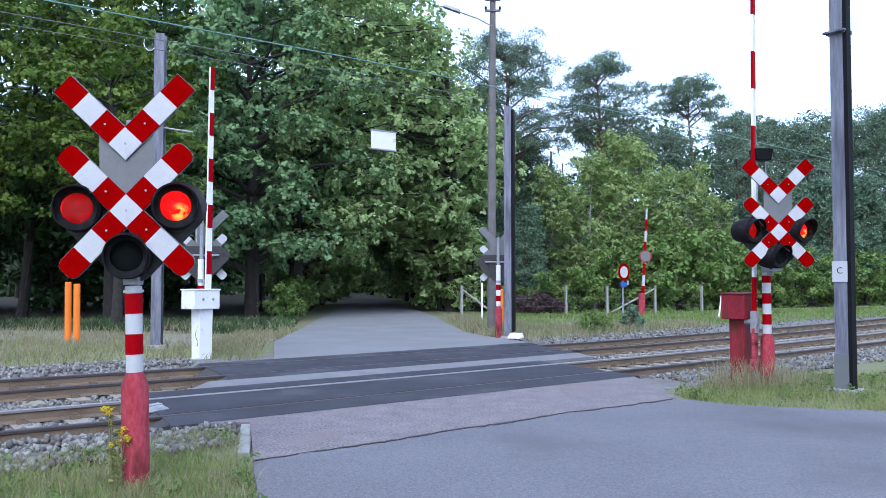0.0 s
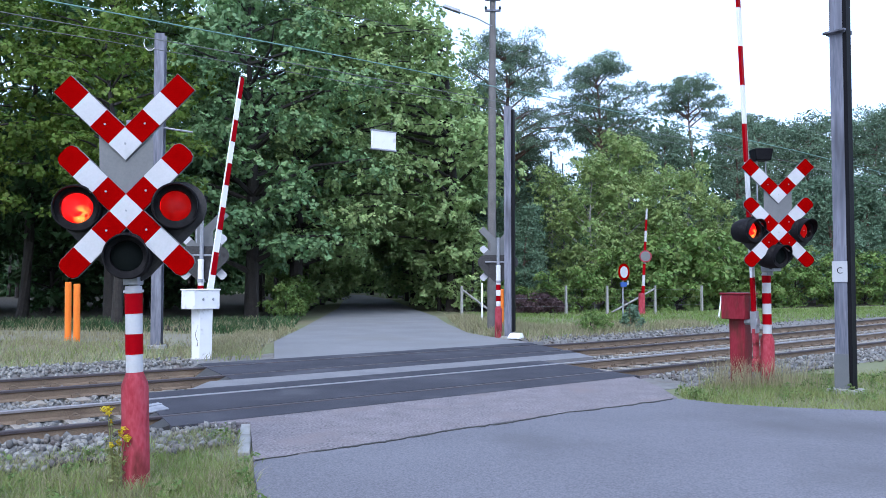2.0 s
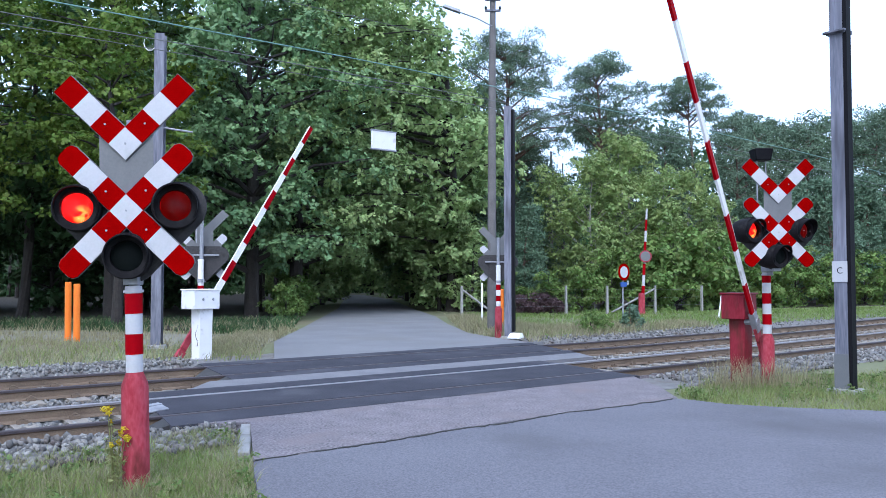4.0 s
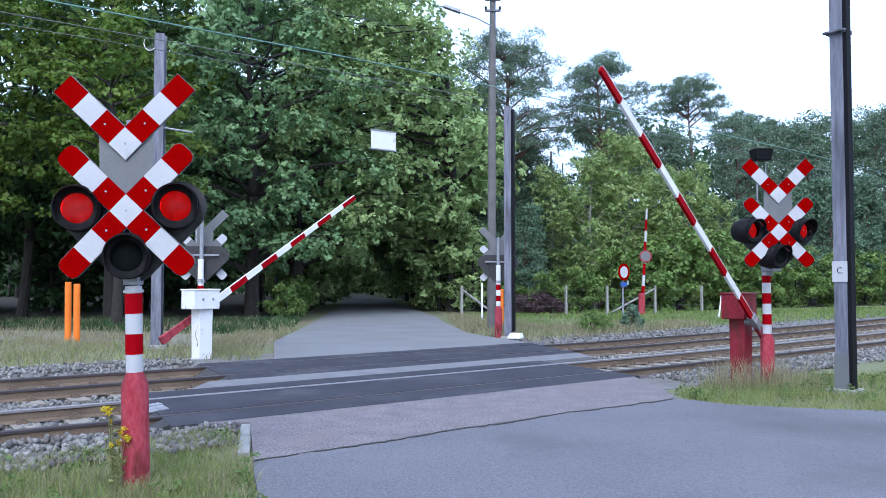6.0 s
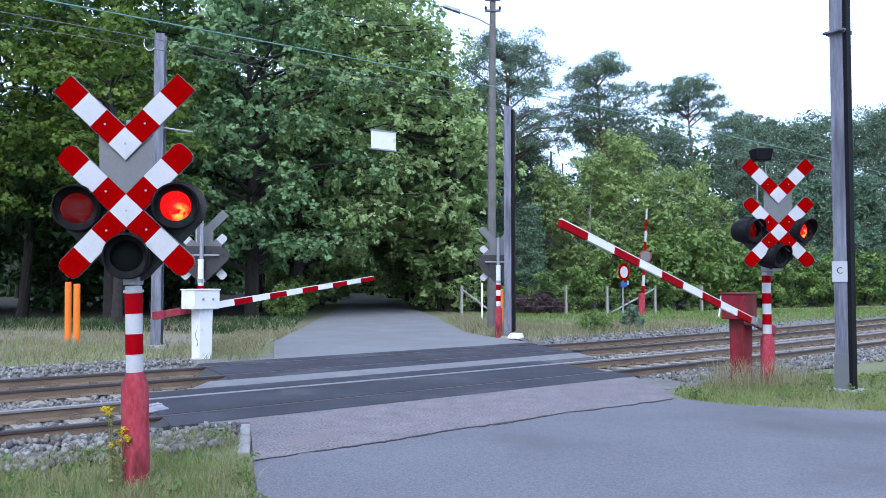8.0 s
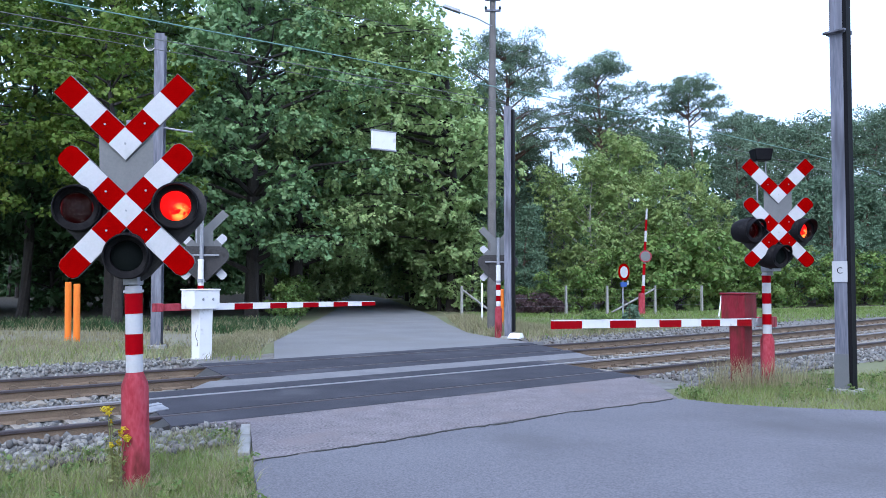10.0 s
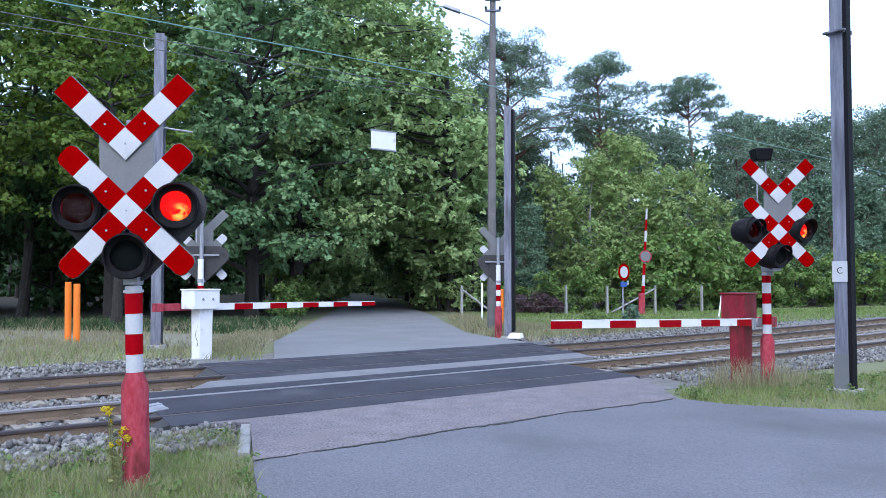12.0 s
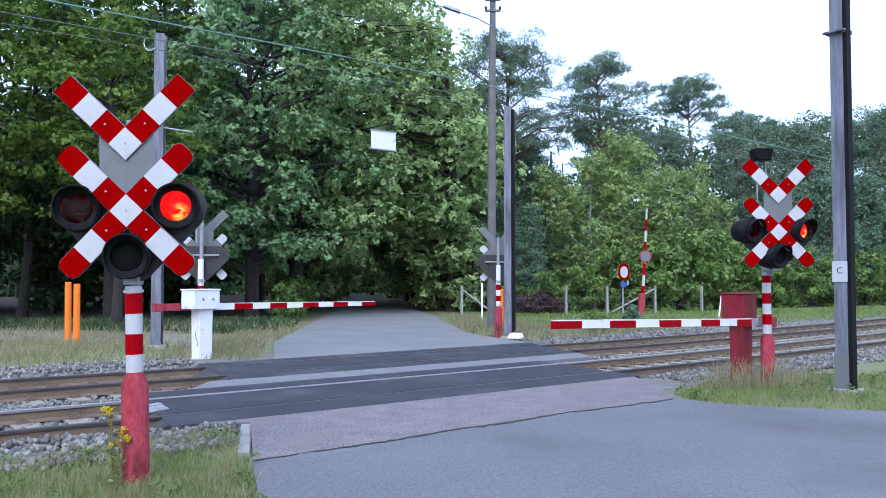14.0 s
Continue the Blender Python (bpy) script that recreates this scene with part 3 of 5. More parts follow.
        part("visor", v, "black", h, "black sun visor")
        if k < 2 and not rest:
            c = Build().ring([(0.1195, 0.0), (0.1195, 0.004)], 28)
            part("lens_cover", c, "lens", h, "clear lens cover").visible_shadow = False
            s = Build()
            s.ring([(0.166 * math.sin(math.pi * i / 14) + 1e-4, -0.166 * math.cos(math.pi * i / 14)) for i in range(15)], 28, 0)
            ball = part("lamp_ball", s, "glow", root, "red signal lamp glowing by turns")
            ball.matrix_basis = pose(x, -0.1 - fy, zc + zz, 0, 0, yaw) @ pose(0, 0.168, 0)
            balls.append((ball, ball.matrix_basis.copy()))
        else:
            part("blank_lens", Build().ring([(0.15, -0.02), (0.1, 0.012), (0.03, 0.02)], 28), "blank_lens", h, "dark unlit lens")
    part("bracket", Build().tube([(-0.385, 0.09 - fy, zc + 0.03), (0, 0.05 - fy / 2, zc + 0.03), (0.385, 0.09 - fy, zc + 0.03)], 0.02, 8), "galv", root)
    part("bracket", Build().tube([(0, 0.05 - fy / 2, zc - 0.1), (0, 0.08 - fy, zc - 0.36)], 0.02, 8), "galv", root)
    part("mounting_block", Build().box((0, 0.02 - fy / 2, zc - 0.55), (0.12, fy + 0.1, 0.08)), "galv", root, bev=0.006)
    if hood:
        r = Build()
        for x in (-0.07, 0.07):
            r.tube([(x, 0.14, zc + 0.3), (x, 0.14, zc + 1.18)], 0.012, 6)
        part("hood_rods", r, "galv", root, "two bare steel rods")
        part("bell_hood", Build().box((0, 0.14, zc + 1.27), (0.24, 0.22, 0.19), 0, None, 1.25), "black", root, "black bell hood", bev=0.012)
    return balls


# ---- barriers ----
def barrier(m, label, pz, length, body, box_key, stripe, n_stripes, thick, size, lift, leg_dx, tail, tip=1.0, group="barriers"):
    """A half barrier: machine on a leg and an arm that turns about the machine's shaft. Local +x is the way of the closed arm."""
    root = thing("crossing_barrier", m, label, "level crossing barrier", group)
    ox, oy = body
    key, leg_key = box_key
    b = Build()
    bz = pz + lift
    b.box((ox, oy, bz), (size[0] - 0.04, size[1] - 0.04, 0.4))
    b.box((ox, oy, bz + 0.2), (size[0], size[1], 0.03))
    cab = part("machine_box", b, key, root, bev=0.012)
    part("leg", Build().box((ox + leg_dx, oy, (bz - 0.2) / 2 - 0.05), (0.3, size[1] * 0.55, bz - 0.1), 0, None, 1.08), leg_key, root, bev=0.01)
    part("foot_plate", Build().box((ox, oy, -0.06), (0.44, 0.42, 0.05)), "concrete", root)
    lk = Build()
    for x in (-0.1, 0.14):
        lk.ring([(0.022, 0), (0.022, 0.02)], 12, 0, pose(ox + x, oy - size[1] / 2 + 0.02, bz, 90, 0, 0))
        lk.box((ox + x, oy - size[1] / 2 - 0.006, bz), (0.018, 0.012, 0.07))
    part("lock", lk, "galv", cab, "small metal lock")
    part("shaft", Build().ring([(0.05, 0), (0.05, abs(oy) + 0.05)], 16, 0, pose(0, 0.03, pz, 90, 0, 0)), "galv", root)
    arm = Build()
    end = length
    t0, t1 = thick
    bands = []

    def seg(a, e, mi):
        for x0, x1 in ((a, e),):
            if mi:
                g0, g1 = t0 + (t1 - t0) * a / length, t0 + (t1 - t0) * e / length
                bands.append(Build().add([(u, v, w) for u, g in ((a, g0), (e, g1)) for v, w in ((-0.0215, -g / 2 - 0.008), (0.0215, -g / 2 - 0.008), (0.0215, g / 2 - 0.009), (-0.0215, g / 2 - 0.009))],
                                         [(3, 2, 1, 0), (4, 5, 6, 7), (0, 1, 5, 4), (1, 2, 6, 5), (2, 3, 7, 6), (3, 0, 4, 7)]))
                continue
            h0, h1 = t0 + (t1 - t0) * x0 / length, t0 + (t1 - t0) * x1 / length
            arm.add([(x0, -0.017, -h0 / 2), (x0, 0.017, -h0 / 2), (x0, 0.017, h0 / 2), (x0, -0.017, h0 / 2), (x1, -0.017, -h1 / 2), (x1, 0.017, -h1 / 2), (x1, 0.017, h1 / 2), (x1, -0.017, h1 / 2)],
                    [(3, 2, 1, 0), (4, 5, 6, 7), (0, 1, 5, 4), (1, 2, 6, 5), (2, 3, 7, 6), (3, 0, 4, 7)], mi)
            # pale top and bottom flanges of the hollow arm
            for sg in (-1, 1):
                z0, z1 = sg * h0 / 2, sg * h1 / 2
                arm.add([(x0, -0.019, z0 - 0.005), (x0, 0.019, z0 - 0.005), (x0, 0.019, z0 + 0.005), (x0, -0.019, z0 + 0.005),
                         (x1, -0.019, z1 - 0.005), (x1, 0.019, z1 - 0.005), (x1, 0.019, z1 + 0.005), (x1, -0.019, z1 + 0.005)],
                        [(3, 2, 1, 0), (4, 5, 6, 7), (0, 1, 5, 4), (1, 2, 6, 5), (2, 3, 7, 6), (3, 0, 4, 7)], 0)
    seg(0.12, length, 0)
    for i in range(n_stripes):
        if i % 2 == 0:
            seg(max(0.12, end - stripe * (tip if i == 0 else 1)), end + (0.004 if i == 0 else 0), 1)
        end -= stripe * (tip if i == 0 else 1)
        if end < 0.15:
            break
    ob = part("arm", arm, "white_paint", root, "white barrier arm with red stripes", smooth=0)
    for bd in bands:
        part("red_stripe", bd, "red", ob, "red reflective stripe", smooth=0)
    br = Build()
    br.box((0.0, 0, 0), (0.34, 0.09, t0 + 0.02))
    br.ring([(0.06, -0.06), (0.06, 0.06)], 14, 0, pose(0, 0, 0, 90, 0, 0))
    part("clamp", br, "galv", ob, "bolted steel arm clamp")
    cw = Build()
    cw.box((-0.1 - tail / 2, 0, 0), (tail, 0.05, 0.15))
    cw.box((-tail, 0, 0), (0.2, 0.1, 0.17))
    part("counterweight", cw, "red_old", ob, "faded red counterweight", bev=0.008)
    ob.matrix_basis = pose(0, 0, pz)
    return ob


# ---- posts, masts, signs ----
def h_mast(m, label, h, w, depth, band=False):
    root = thing("catenary_mast", m, label, "mast", "catenary masts")
    b = Build()
    x, y, t = w / 2, depth / 2, 0.016
    b.prism([(-x, -y), (-x + t, -y), (-x + t, -0.007), (x - t, -0.007), (x - t, -y), (x, -y), (x, y), (x - t, y), (x - t, 0.007), (-x + t, 0.007), (-x + t, y), (-x, y)], -0.2, h)
    part("beam", b, "mast", root, "grey streaked steel H beam")
    part("footing", Build().box((0, 0, -0.08), (w + 0.28, depth + 0.28, 0.2), 0, None, 0.8), "concrete", root, "rough concrete footing", bev=0.02)
    return root


def band_post(name, m, label, h, r, key, category, group=""):
    root = thing(name, m, label, category, group)
    part("tube", Build().ring([(r, -0.1), (r, h - 0.02), (r * 0.8, h)], 14), key, root)
    return root


# ---- vegetation ----
def leaf_cloud(rng, clumps, per, size, ratio=0.55, shell=0.55, droop=0.0):
    """Diamond leaves round ellipsoid clumps (x, y, z, rx, rz). Returns verts and quads."""
    P, N = [], []
    for x, y, z, rx, rz in clumps:
        k = int(per * (0.7 + 0.6 * rng.random()))
        v = rng.normal(size=(k, 3))
        v /= np.linalg.norm(v, axis=1)[:, None]
        r = shell + (1.12 - shell) * rng.random((k, 1)) ** 0.7
        wob = 1 + 0.25 * np.sin(v[:, :1] * 5 + x * 3) * np.cos(v[:, 1:2] * 4 + y * 2)
        P.append(v * r * wob * (rx, rx, rz) + (x, y, z - droop * rng.random() * rz))
        N.append(v)
    P, N = np.concatenate(P), np.concatenate(N)
    k = len(P)
    nrm = N * 0.9 + rng.normal(size=(k, 3)) * 0.38 + (0, 0, 0.4)
    nrm /= np.linalg.norm(nrm, axis=1)[:, None]
    a = np.cross(nrm, rng.normal(size=(k, 3)))
    a /= np.linalg.norm(a, axis=1)[:, None]
    b = np.cross(nrm, a)
    L = size * (0.6 + 0.8 * rng.random((k, 1)))
    V = np.stack([P - a * L / 2, P + b * L * ratio * 0.75, P + a * L / 2 - b * L * ratio * 0.45], axis=1).reshape(-1, 3)
    return V, np.arange(3 * k)


def limbs(b, rng, base, top, r0, n, reach, z0, z1, rise):
    """A tapered, slightly bent trunk and its limbs; returns the tips."""
    base, top = Vector(base), Vector(top)
    mid = [base.lerp(top, t) + Vector(((rng.random() - 0.5) * r0 * 2 * (t > 0), (rng.random() - 0.5) * r0 * 2 * (t > 0), 0)) for t in (0, 0.04, 0.25, 0.5, 0.75, 1)]
    b.tube(mid, [r0 * 1.35, r0, r0 * 0.85, r0 * 0.65, r0 * 0.4, r0 * 0.12], 9)
    tips = []
    for i in range(n):
        t = z0 + (z1 - z0) * (i + rng.random() * 0.6) / n
        p = base.lerp(top, t)
        a = i * 2.4 + rng.random()
        q = reach * (0.6 + 0.5 * rng.random()) * (1.15 - 0.5 * t)
        e = p + Vector((math.cos(a) * q, math.sin(a) * q, q * rise * (0.6 + 0.6 * rng.random())))
        m = p.lerp(e, 0.5) + Vector((0, 0, q * 0.08))
        rr = r0 * (0.42 - 0.25 * t)
        b.tube([p, m, e], [rr, rr * 0.65, rr * 0.2], 6)
        tips.append(e)
    return tips


def sprays(rng, pads, tufts, leaves, size, ratio, up=0.7, sides=4, loose=0.5):
    """Leaves set in tufts over flat pads (x, y, z, rx, rz): most tufts sit on the upper skin of a pad and fan outward."""
    pads = np.asarray(pads, dtype=float)
    n = len(pads)
    pd = np.repeat(pads, tufts, axis=0)
    k = len(pd)
    v = rng.normal(size=(k, 3))
    v[:, 2] = np.where(rng.random(k) < up, np.abs(v[:, 2]), -np.abs(v[:, 2]))
    v /= np.linalg.norm(v, axis=1)[:, None]
    rad = 0.45 + 0.6 * rng.random((k, 1)) ** 0.6
    c = pd[:, :3] + v * rad * pd[:, [3, 3, 4]]
    c[:, 2] -= 0.18 * (v[:, 0] ** 2 + v[:, 1] ** 2) * rad[:, 0] ** 2 * pd[:, 3]
    nm = v * (0.75, 0.75, 0.9) + (0, 0, 0.35) + rng.normal(size=(k, 3)) * 0.3
    c, nm = np.repeat(c, leaves, axis=0), np.repeat(nm, leaves, axis=0)
    m = len(c)
    nm = nm + rng.normal(size=(m, 3)) * loose
    nm /= np.linalg.norm(nm, axis=1)[:, None]
    a = np.cross(nm, rng.normal(size=(m, 3)))
    a /= np.linalg.norm(a, axis=1)[:, None]
    b = np.cross(nm, a)
    L = size * (0.65 + 0.7 * rng.random((m, 1)))
    w = L * ratio / 2
    o = c + a * L * 0.08
    tip = o + a * L - nm * L * 0.12
    mid = o + a * L * 0.55
    if sides == 4:
        V = np.stack([o, mid + b * w, tip, mid - b * w], axis=1)
    else:
        V = np.stack([o, mid + b * w * 1.2 + a * L * 0.15, tip - b * w * 0.6], axis=1)
    return V.reshape(-1, 3), np.arange(sides * m)


def bough_tree(name, seed, height, trunk_r, crown, boughs, pads, tufts, leaves, leaf, keys, label, rx=(0.75, 0.55), flat=0.42, ratio=0.78, rise=0.25,
               shift=(0, 0), sides=4, group="trees", inner=0.45, up=0.7, lean=(0, 0), crook=0.3, loose=0.28, category="tree"):
    """A trunk with limbs that each carry flat pads of leaves. crown: (z0, z1, radius, profile); shift leans the crown's middle, lean the trunk's top."""
    rng = np.random.default_rng(seed)
    root = thing(name, Matrix(), label, category, group)
    z0, z1, R, prof = crown
    b = Build()

    def trunk_at(z):
        t = z / height
        return Vector((lean[0] * t * t + crook * math.sin(t * 5 + seed) * t, lean[1] * t * t + crook * math.cos(t * 4 + seed) * t, z))

    zs = [-0.25, 0.15, height * 0.2, height * 0.4, height * 0.6, height * 0.78, height * 0.95]
    b.tube([trunk_at(max(z, 0)) + Vector((0, 0, min(z, 0))) for z in zs], [trunk_r * q for q in (1.45, 1.1, 0.95, 0.8, 0.6, 0.36, 0.1)], 10)
    pl = []
    for i in range(boughs):
        t = (i + rng.random()) / boughs
        z = z0 + (z1 - z0) * t
        az = i * 2.39996 + rng.random() * 1.1
        r = R * prof(t) * (0.62 + 0.5 * rng.random())
        k = min(1.0, 0.35 + t)
        foot = trunk_at(max(0.08 * height, min(z - r * rise * (0.7 + 0.5 * rng.random()), height * 0.9)))
        end = Vector((foot.x + r * math.cos(az) + shift[0] * k, foot.y + r * math.sin(az) + shift[1] * k, z))
        bend_pt = foot.lerp(end, 0.5) + Vector((rng.normal() * 0.08 * r, rng.normal() * 0.08 * r, r * 0.1))
        q = trunk_r * (0.5 - 0.3 * t)
        b.tube([foot, bend_pt, end], [q, q * 0.6, q * 0.15], 5)
        side = Vector((-math.sin(az), math.cos(az), 0))
        for j in range(pads):
            f = inner + (1.02 - inner) * (j + rng.random()) / pads
            p = foot.lerp(bend_pt, f * 2) if f < 0.5 else bend_pt.lerp(end, f * 2 - 1)
            p = p + side * float(rng.normal()) * r * 0.2 + Vector((0, 0, float(rng.normal()) * 0.25))
            w = rx[0] + rx[1] * rng.random()
            pl.append((p.x, p.y, p.z, w, w * flat))
    part("trunk", b, keys[0], root, "branching bark covered trunk")
    V, C = sprays(rng, pl, tufts, leaves, leaf, ratio, up, sides, loose)
    ob = new("crown", raw_mesh("crown", V, C, sides, [keys[1]]))
    ob.parent = root
    return root


def tree(name, seed, height, trunk_r, crown, clumps, per, leaf, keys, label, category, shell=0.55, ratio=0.55, flat=0.75, rise=0.5, extra=(), group="trees", shift=(0, 0), csize=(0.14, 0.1)):
    """crown: (z0, z1, radius, profile). keys: bark and leaf materials."""
    rng = np.random.default_rng(seed)
    root = thing(name, Matrix(), label, category, group)
    z0, z1, R, prof = crown
    b = Build()
    limbs(b, rng, (0, 0, -0.2), ((rng.random() - 0.5) * 0.6, (rng.random() - 0.5) * 0.6, height * 0.93), trunk_r, max(6, clumps // 6), R * 0.8, max(0.15, z0 / height), 0.9, rise)
    part("trunk", b, keys[0], root, "branching bark covered trunk")
    cl = []
    for i in range(clumps):
        t = (i + rng.random()) / clumps
        z = z0 + (z1 - z0) * t
        r = R * prof(t)
        a = i * 2.39996 + rng.random() * 0.8
        q = r * (0.25 + 0.75 * rng.random() ** 0.5)
        k = R * (csize[0] + csize[1] * rng.random())
        lean = min(1.0, 0.35 + t)
        cl.append((q * math.cos(a) + shift[0] * lean, q * math.sin(a) + shift[1] * lean, z, k, k * flat))
    cl += list(extra)
    V, C = leaf_cloud(rng, cl, per, leaf, ratio, shell)
    ob = new("crown", raw_mesh("crown", V, C, 3, [keys[1]]))
    ob.parent = root
    return root


def dome(t):
    return math.sin(math.pi * (0.12 + 0.80 * t)) ** 0.7


def cone(t):
    return 1.0 - 0.88 * t


def umbrella(t):
    return 0.8 + 0.5 * t if t < 0.5 else 1.05 - (t - 0.5) * 1.3


def place(proto, spots, first=True):
    """Spots (x, y, scale, turn); the first spot takes the prototype itself."""
    for i, (x, y, k, a) in enumerate(spots):
        m = pose(x, y, -0.05, 0, 0, a) @ Matrix.Scale(k, 4)
        if i == 0 and first:
            proto.matrix_basis = m
        else:
            c = proto.scale.copy()
            proto.scale = (1, 1, 1)
            copy_thing(proto, m)
            proto.scale = c


def woods():
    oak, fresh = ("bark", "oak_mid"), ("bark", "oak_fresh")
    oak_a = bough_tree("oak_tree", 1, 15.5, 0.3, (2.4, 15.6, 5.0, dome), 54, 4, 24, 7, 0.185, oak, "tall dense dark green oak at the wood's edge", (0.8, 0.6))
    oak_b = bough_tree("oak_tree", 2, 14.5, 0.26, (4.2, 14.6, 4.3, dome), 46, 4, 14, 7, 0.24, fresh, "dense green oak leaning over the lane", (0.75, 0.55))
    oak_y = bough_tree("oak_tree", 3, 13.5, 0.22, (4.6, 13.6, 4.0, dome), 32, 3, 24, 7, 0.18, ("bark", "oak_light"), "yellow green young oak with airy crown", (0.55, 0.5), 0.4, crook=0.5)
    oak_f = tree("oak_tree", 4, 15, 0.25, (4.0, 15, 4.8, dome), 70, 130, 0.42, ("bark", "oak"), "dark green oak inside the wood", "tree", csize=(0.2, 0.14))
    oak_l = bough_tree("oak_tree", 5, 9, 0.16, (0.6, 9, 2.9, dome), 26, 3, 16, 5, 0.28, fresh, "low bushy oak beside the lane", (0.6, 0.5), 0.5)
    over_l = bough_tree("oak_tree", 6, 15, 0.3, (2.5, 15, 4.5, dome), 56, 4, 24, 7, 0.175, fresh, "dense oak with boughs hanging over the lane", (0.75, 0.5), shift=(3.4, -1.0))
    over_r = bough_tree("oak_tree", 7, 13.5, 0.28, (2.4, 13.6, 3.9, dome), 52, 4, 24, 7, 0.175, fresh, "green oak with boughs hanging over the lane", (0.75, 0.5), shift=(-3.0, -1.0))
    place(over_l, [(-7.2, 40, 1.08, 0), (-8.6, 50, 1.32, 20)])
    place(over_r, [(0.5, 45, 1.2, 0), (-1.9, 57, 1.35, -20)])
    place(oak_a, [(-8.3, 35.5, 1.0, 20), (-9.8, 43, 1.05, 130), (-2.2, 64, 1.15, 80)])
    place(oak_b, [(0.4, 49.5, 0.95, 200), (-12.3, 61, 1.1, 10), (-3.4, 75, 1.1, 120)])
    place(oak_y, [(-17.2, 28.6, 0.95, 0), (-11.3, 28.4, 0.8, 140), (-22.5, 31, 1.0, 250), (-13.2, 32.5, 1.08, 70)])
    place(oak_l, [(-0.2, 45.6, 0.72, 30), (-7.6, 46, 0.85, 100), (-8.4, 57, 0.9, 200), (-1.2, 55, 0.9, 300), (1.6, 43.6, 0.5, 60), (-3, 68, 1.0, 10), (-9.5, 69, 1.0, 90), (-10, 80, 1.1, 33), (-5.3, 82, 1.1, 190),
                  (-12.5, 92, 1.2, 60), (-8.5, 98, 1.3, 170), (-17, 99, 1.3, 280), (-21, 106, 1.4, 20), (-13, 106, 1.4, 120)])
    # low oaks whose dark leaf colour carries the wood's inner shade
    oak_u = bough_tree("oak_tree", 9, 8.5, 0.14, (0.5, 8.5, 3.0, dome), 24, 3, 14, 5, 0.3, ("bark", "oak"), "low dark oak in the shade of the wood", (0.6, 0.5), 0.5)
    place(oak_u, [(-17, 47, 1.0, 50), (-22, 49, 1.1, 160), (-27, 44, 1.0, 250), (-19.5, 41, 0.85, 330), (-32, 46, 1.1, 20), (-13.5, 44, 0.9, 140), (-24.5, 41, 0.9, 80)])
    rng = random.Random(8)
    # the last six are added unseen behind the camera, to enclose the light
    spots = [(-18.5, 36, 1.0, 40), (-24, 40, 0.72, 90), (-30, 36, 0.7, 180), (-15.5, 42, 1.0, 270), (-21, 45, 0.8, 10), (-28, 47, 0.72, 60), (-36, 44, 0.7, 120), (-17, 53, 1.1, 200), (-25, 56, 0.75, 300),
             (-34, 57, 0.75, 33), (-45, 55, 0.75, 70), (-6, 92, 1.2, 70), (-16, 72, 1.15, 100), (-25, 72, 0.85, 190), (-36, 74, 0.8, 230), (3, 72, 1.05, 260), (-14, 84, 1.2, 10), (2, 86, 1.0, 60), (-24, -30, 1.0, 10), (-8, -44, 1.1, 80), (12, -46, 1.0, 200), (32, -34, 1.1, 300), (44, -14, 1.0, 50), (-32, -8, 1.0, 150)]
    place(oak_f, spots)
    needles = ("pine_bark", "pine")
    pine_a = bough_tree("pine_tree", 11, 18.2, 0.24, (10.0, 18.4, 4.9, umbrella), 46, 4, 28, 7, 0.24, needles, "tall pine with open flat layered crown", (0.5, 0.45), 0.34, 0.22, 0.35, sides=3, inner=0.3, up=0.8, crook=0.35, loose=0.9)
    pine_b = bough_tree("pine_tree", 12, 17.2, 0.2, (11.6, 17.4, 3.6, umbrella), 30, 4, 30, 7, 0.24, needles, "forked pine with a wide tufted crown", (0.5, 0.4), 0.34, 0.22, 0.6, sides=3, inner=0.35, up=0.8, lean=(0.3, 0), crook=0.5, loose=0.9)
    pine_d = bough_tree("pine_tree", 14, 17.2, 0.17, (14.6, 17.3, 3.2, umbrella), 16, 4, 28, 7, 0.24, needles, "slender pine with a sparse leaning crown", (0.45, 0.35), 0.34, 0.22, 0.5, (0.5, 0), sides=3, inner=0.35, up=0.8, lean=(-0.9, 0), crook=0.5, loose=0.9)
    pine_c = bough_tree("pine_tree", 13, 15, 0.19, (5.6, 15.2, 3.0, dome), 30, 4, 16, 6, 0.33, needles, "dense blue green pine in the wood behind", (0.6, 0.5), 0.42, 0.26, 0.3, sides=3, loose=0.8)
    place(pine_a, [(4.2, 55, 1.0, 0), (1.8, 60, 0.88, 120), (6.3, 60, 0.66, 200)])
    place(pine_b, [(10.8, 57, 1.0, 0), (13.6, 66, 0.78, 260), (8.2, 64, 0.6, 300)])
    place(pine_d, [(19.6, 62, 1.0, 0), (24.6, 70, 0.93, 120), (29, 74, 0.95, 220)])
    place(pine_c, [(16.5, 60, 0.86, 0), (21.5, 60, 0.83, 60), (24.5, 64, 0.93, 120), (28.2, 63, 0.94, 200), (32, 66, 1.0, 250), (36, 64, 1.04, 300), (41, 67, 1.08, 20), (46, 66, 1.1, 90), (26, 70, 0.98, 10),
                   (38, 72, 1.1, 140), (15, 70, 0.95, 200), (20, 72, 0.98, 310), (9, 70, 0.74, 100), (31, 74, 1.05, 80), (52, 70, 1.15, 10), (58, 68, 1.15, 100), (5, 78, 0.95, 100), (45, 76, 1.15, 200)])
    birch = bough_tree("birch_tree", 21, 9.6, 0.09, (1.2, 9.8, 2.2, dome), 30, 3, 22, 5, 0.19, ("birch_bark", "birch"), "light green birch at the wood's edge", (0.45, 0.4), 0.7, 0.65, 0.9)
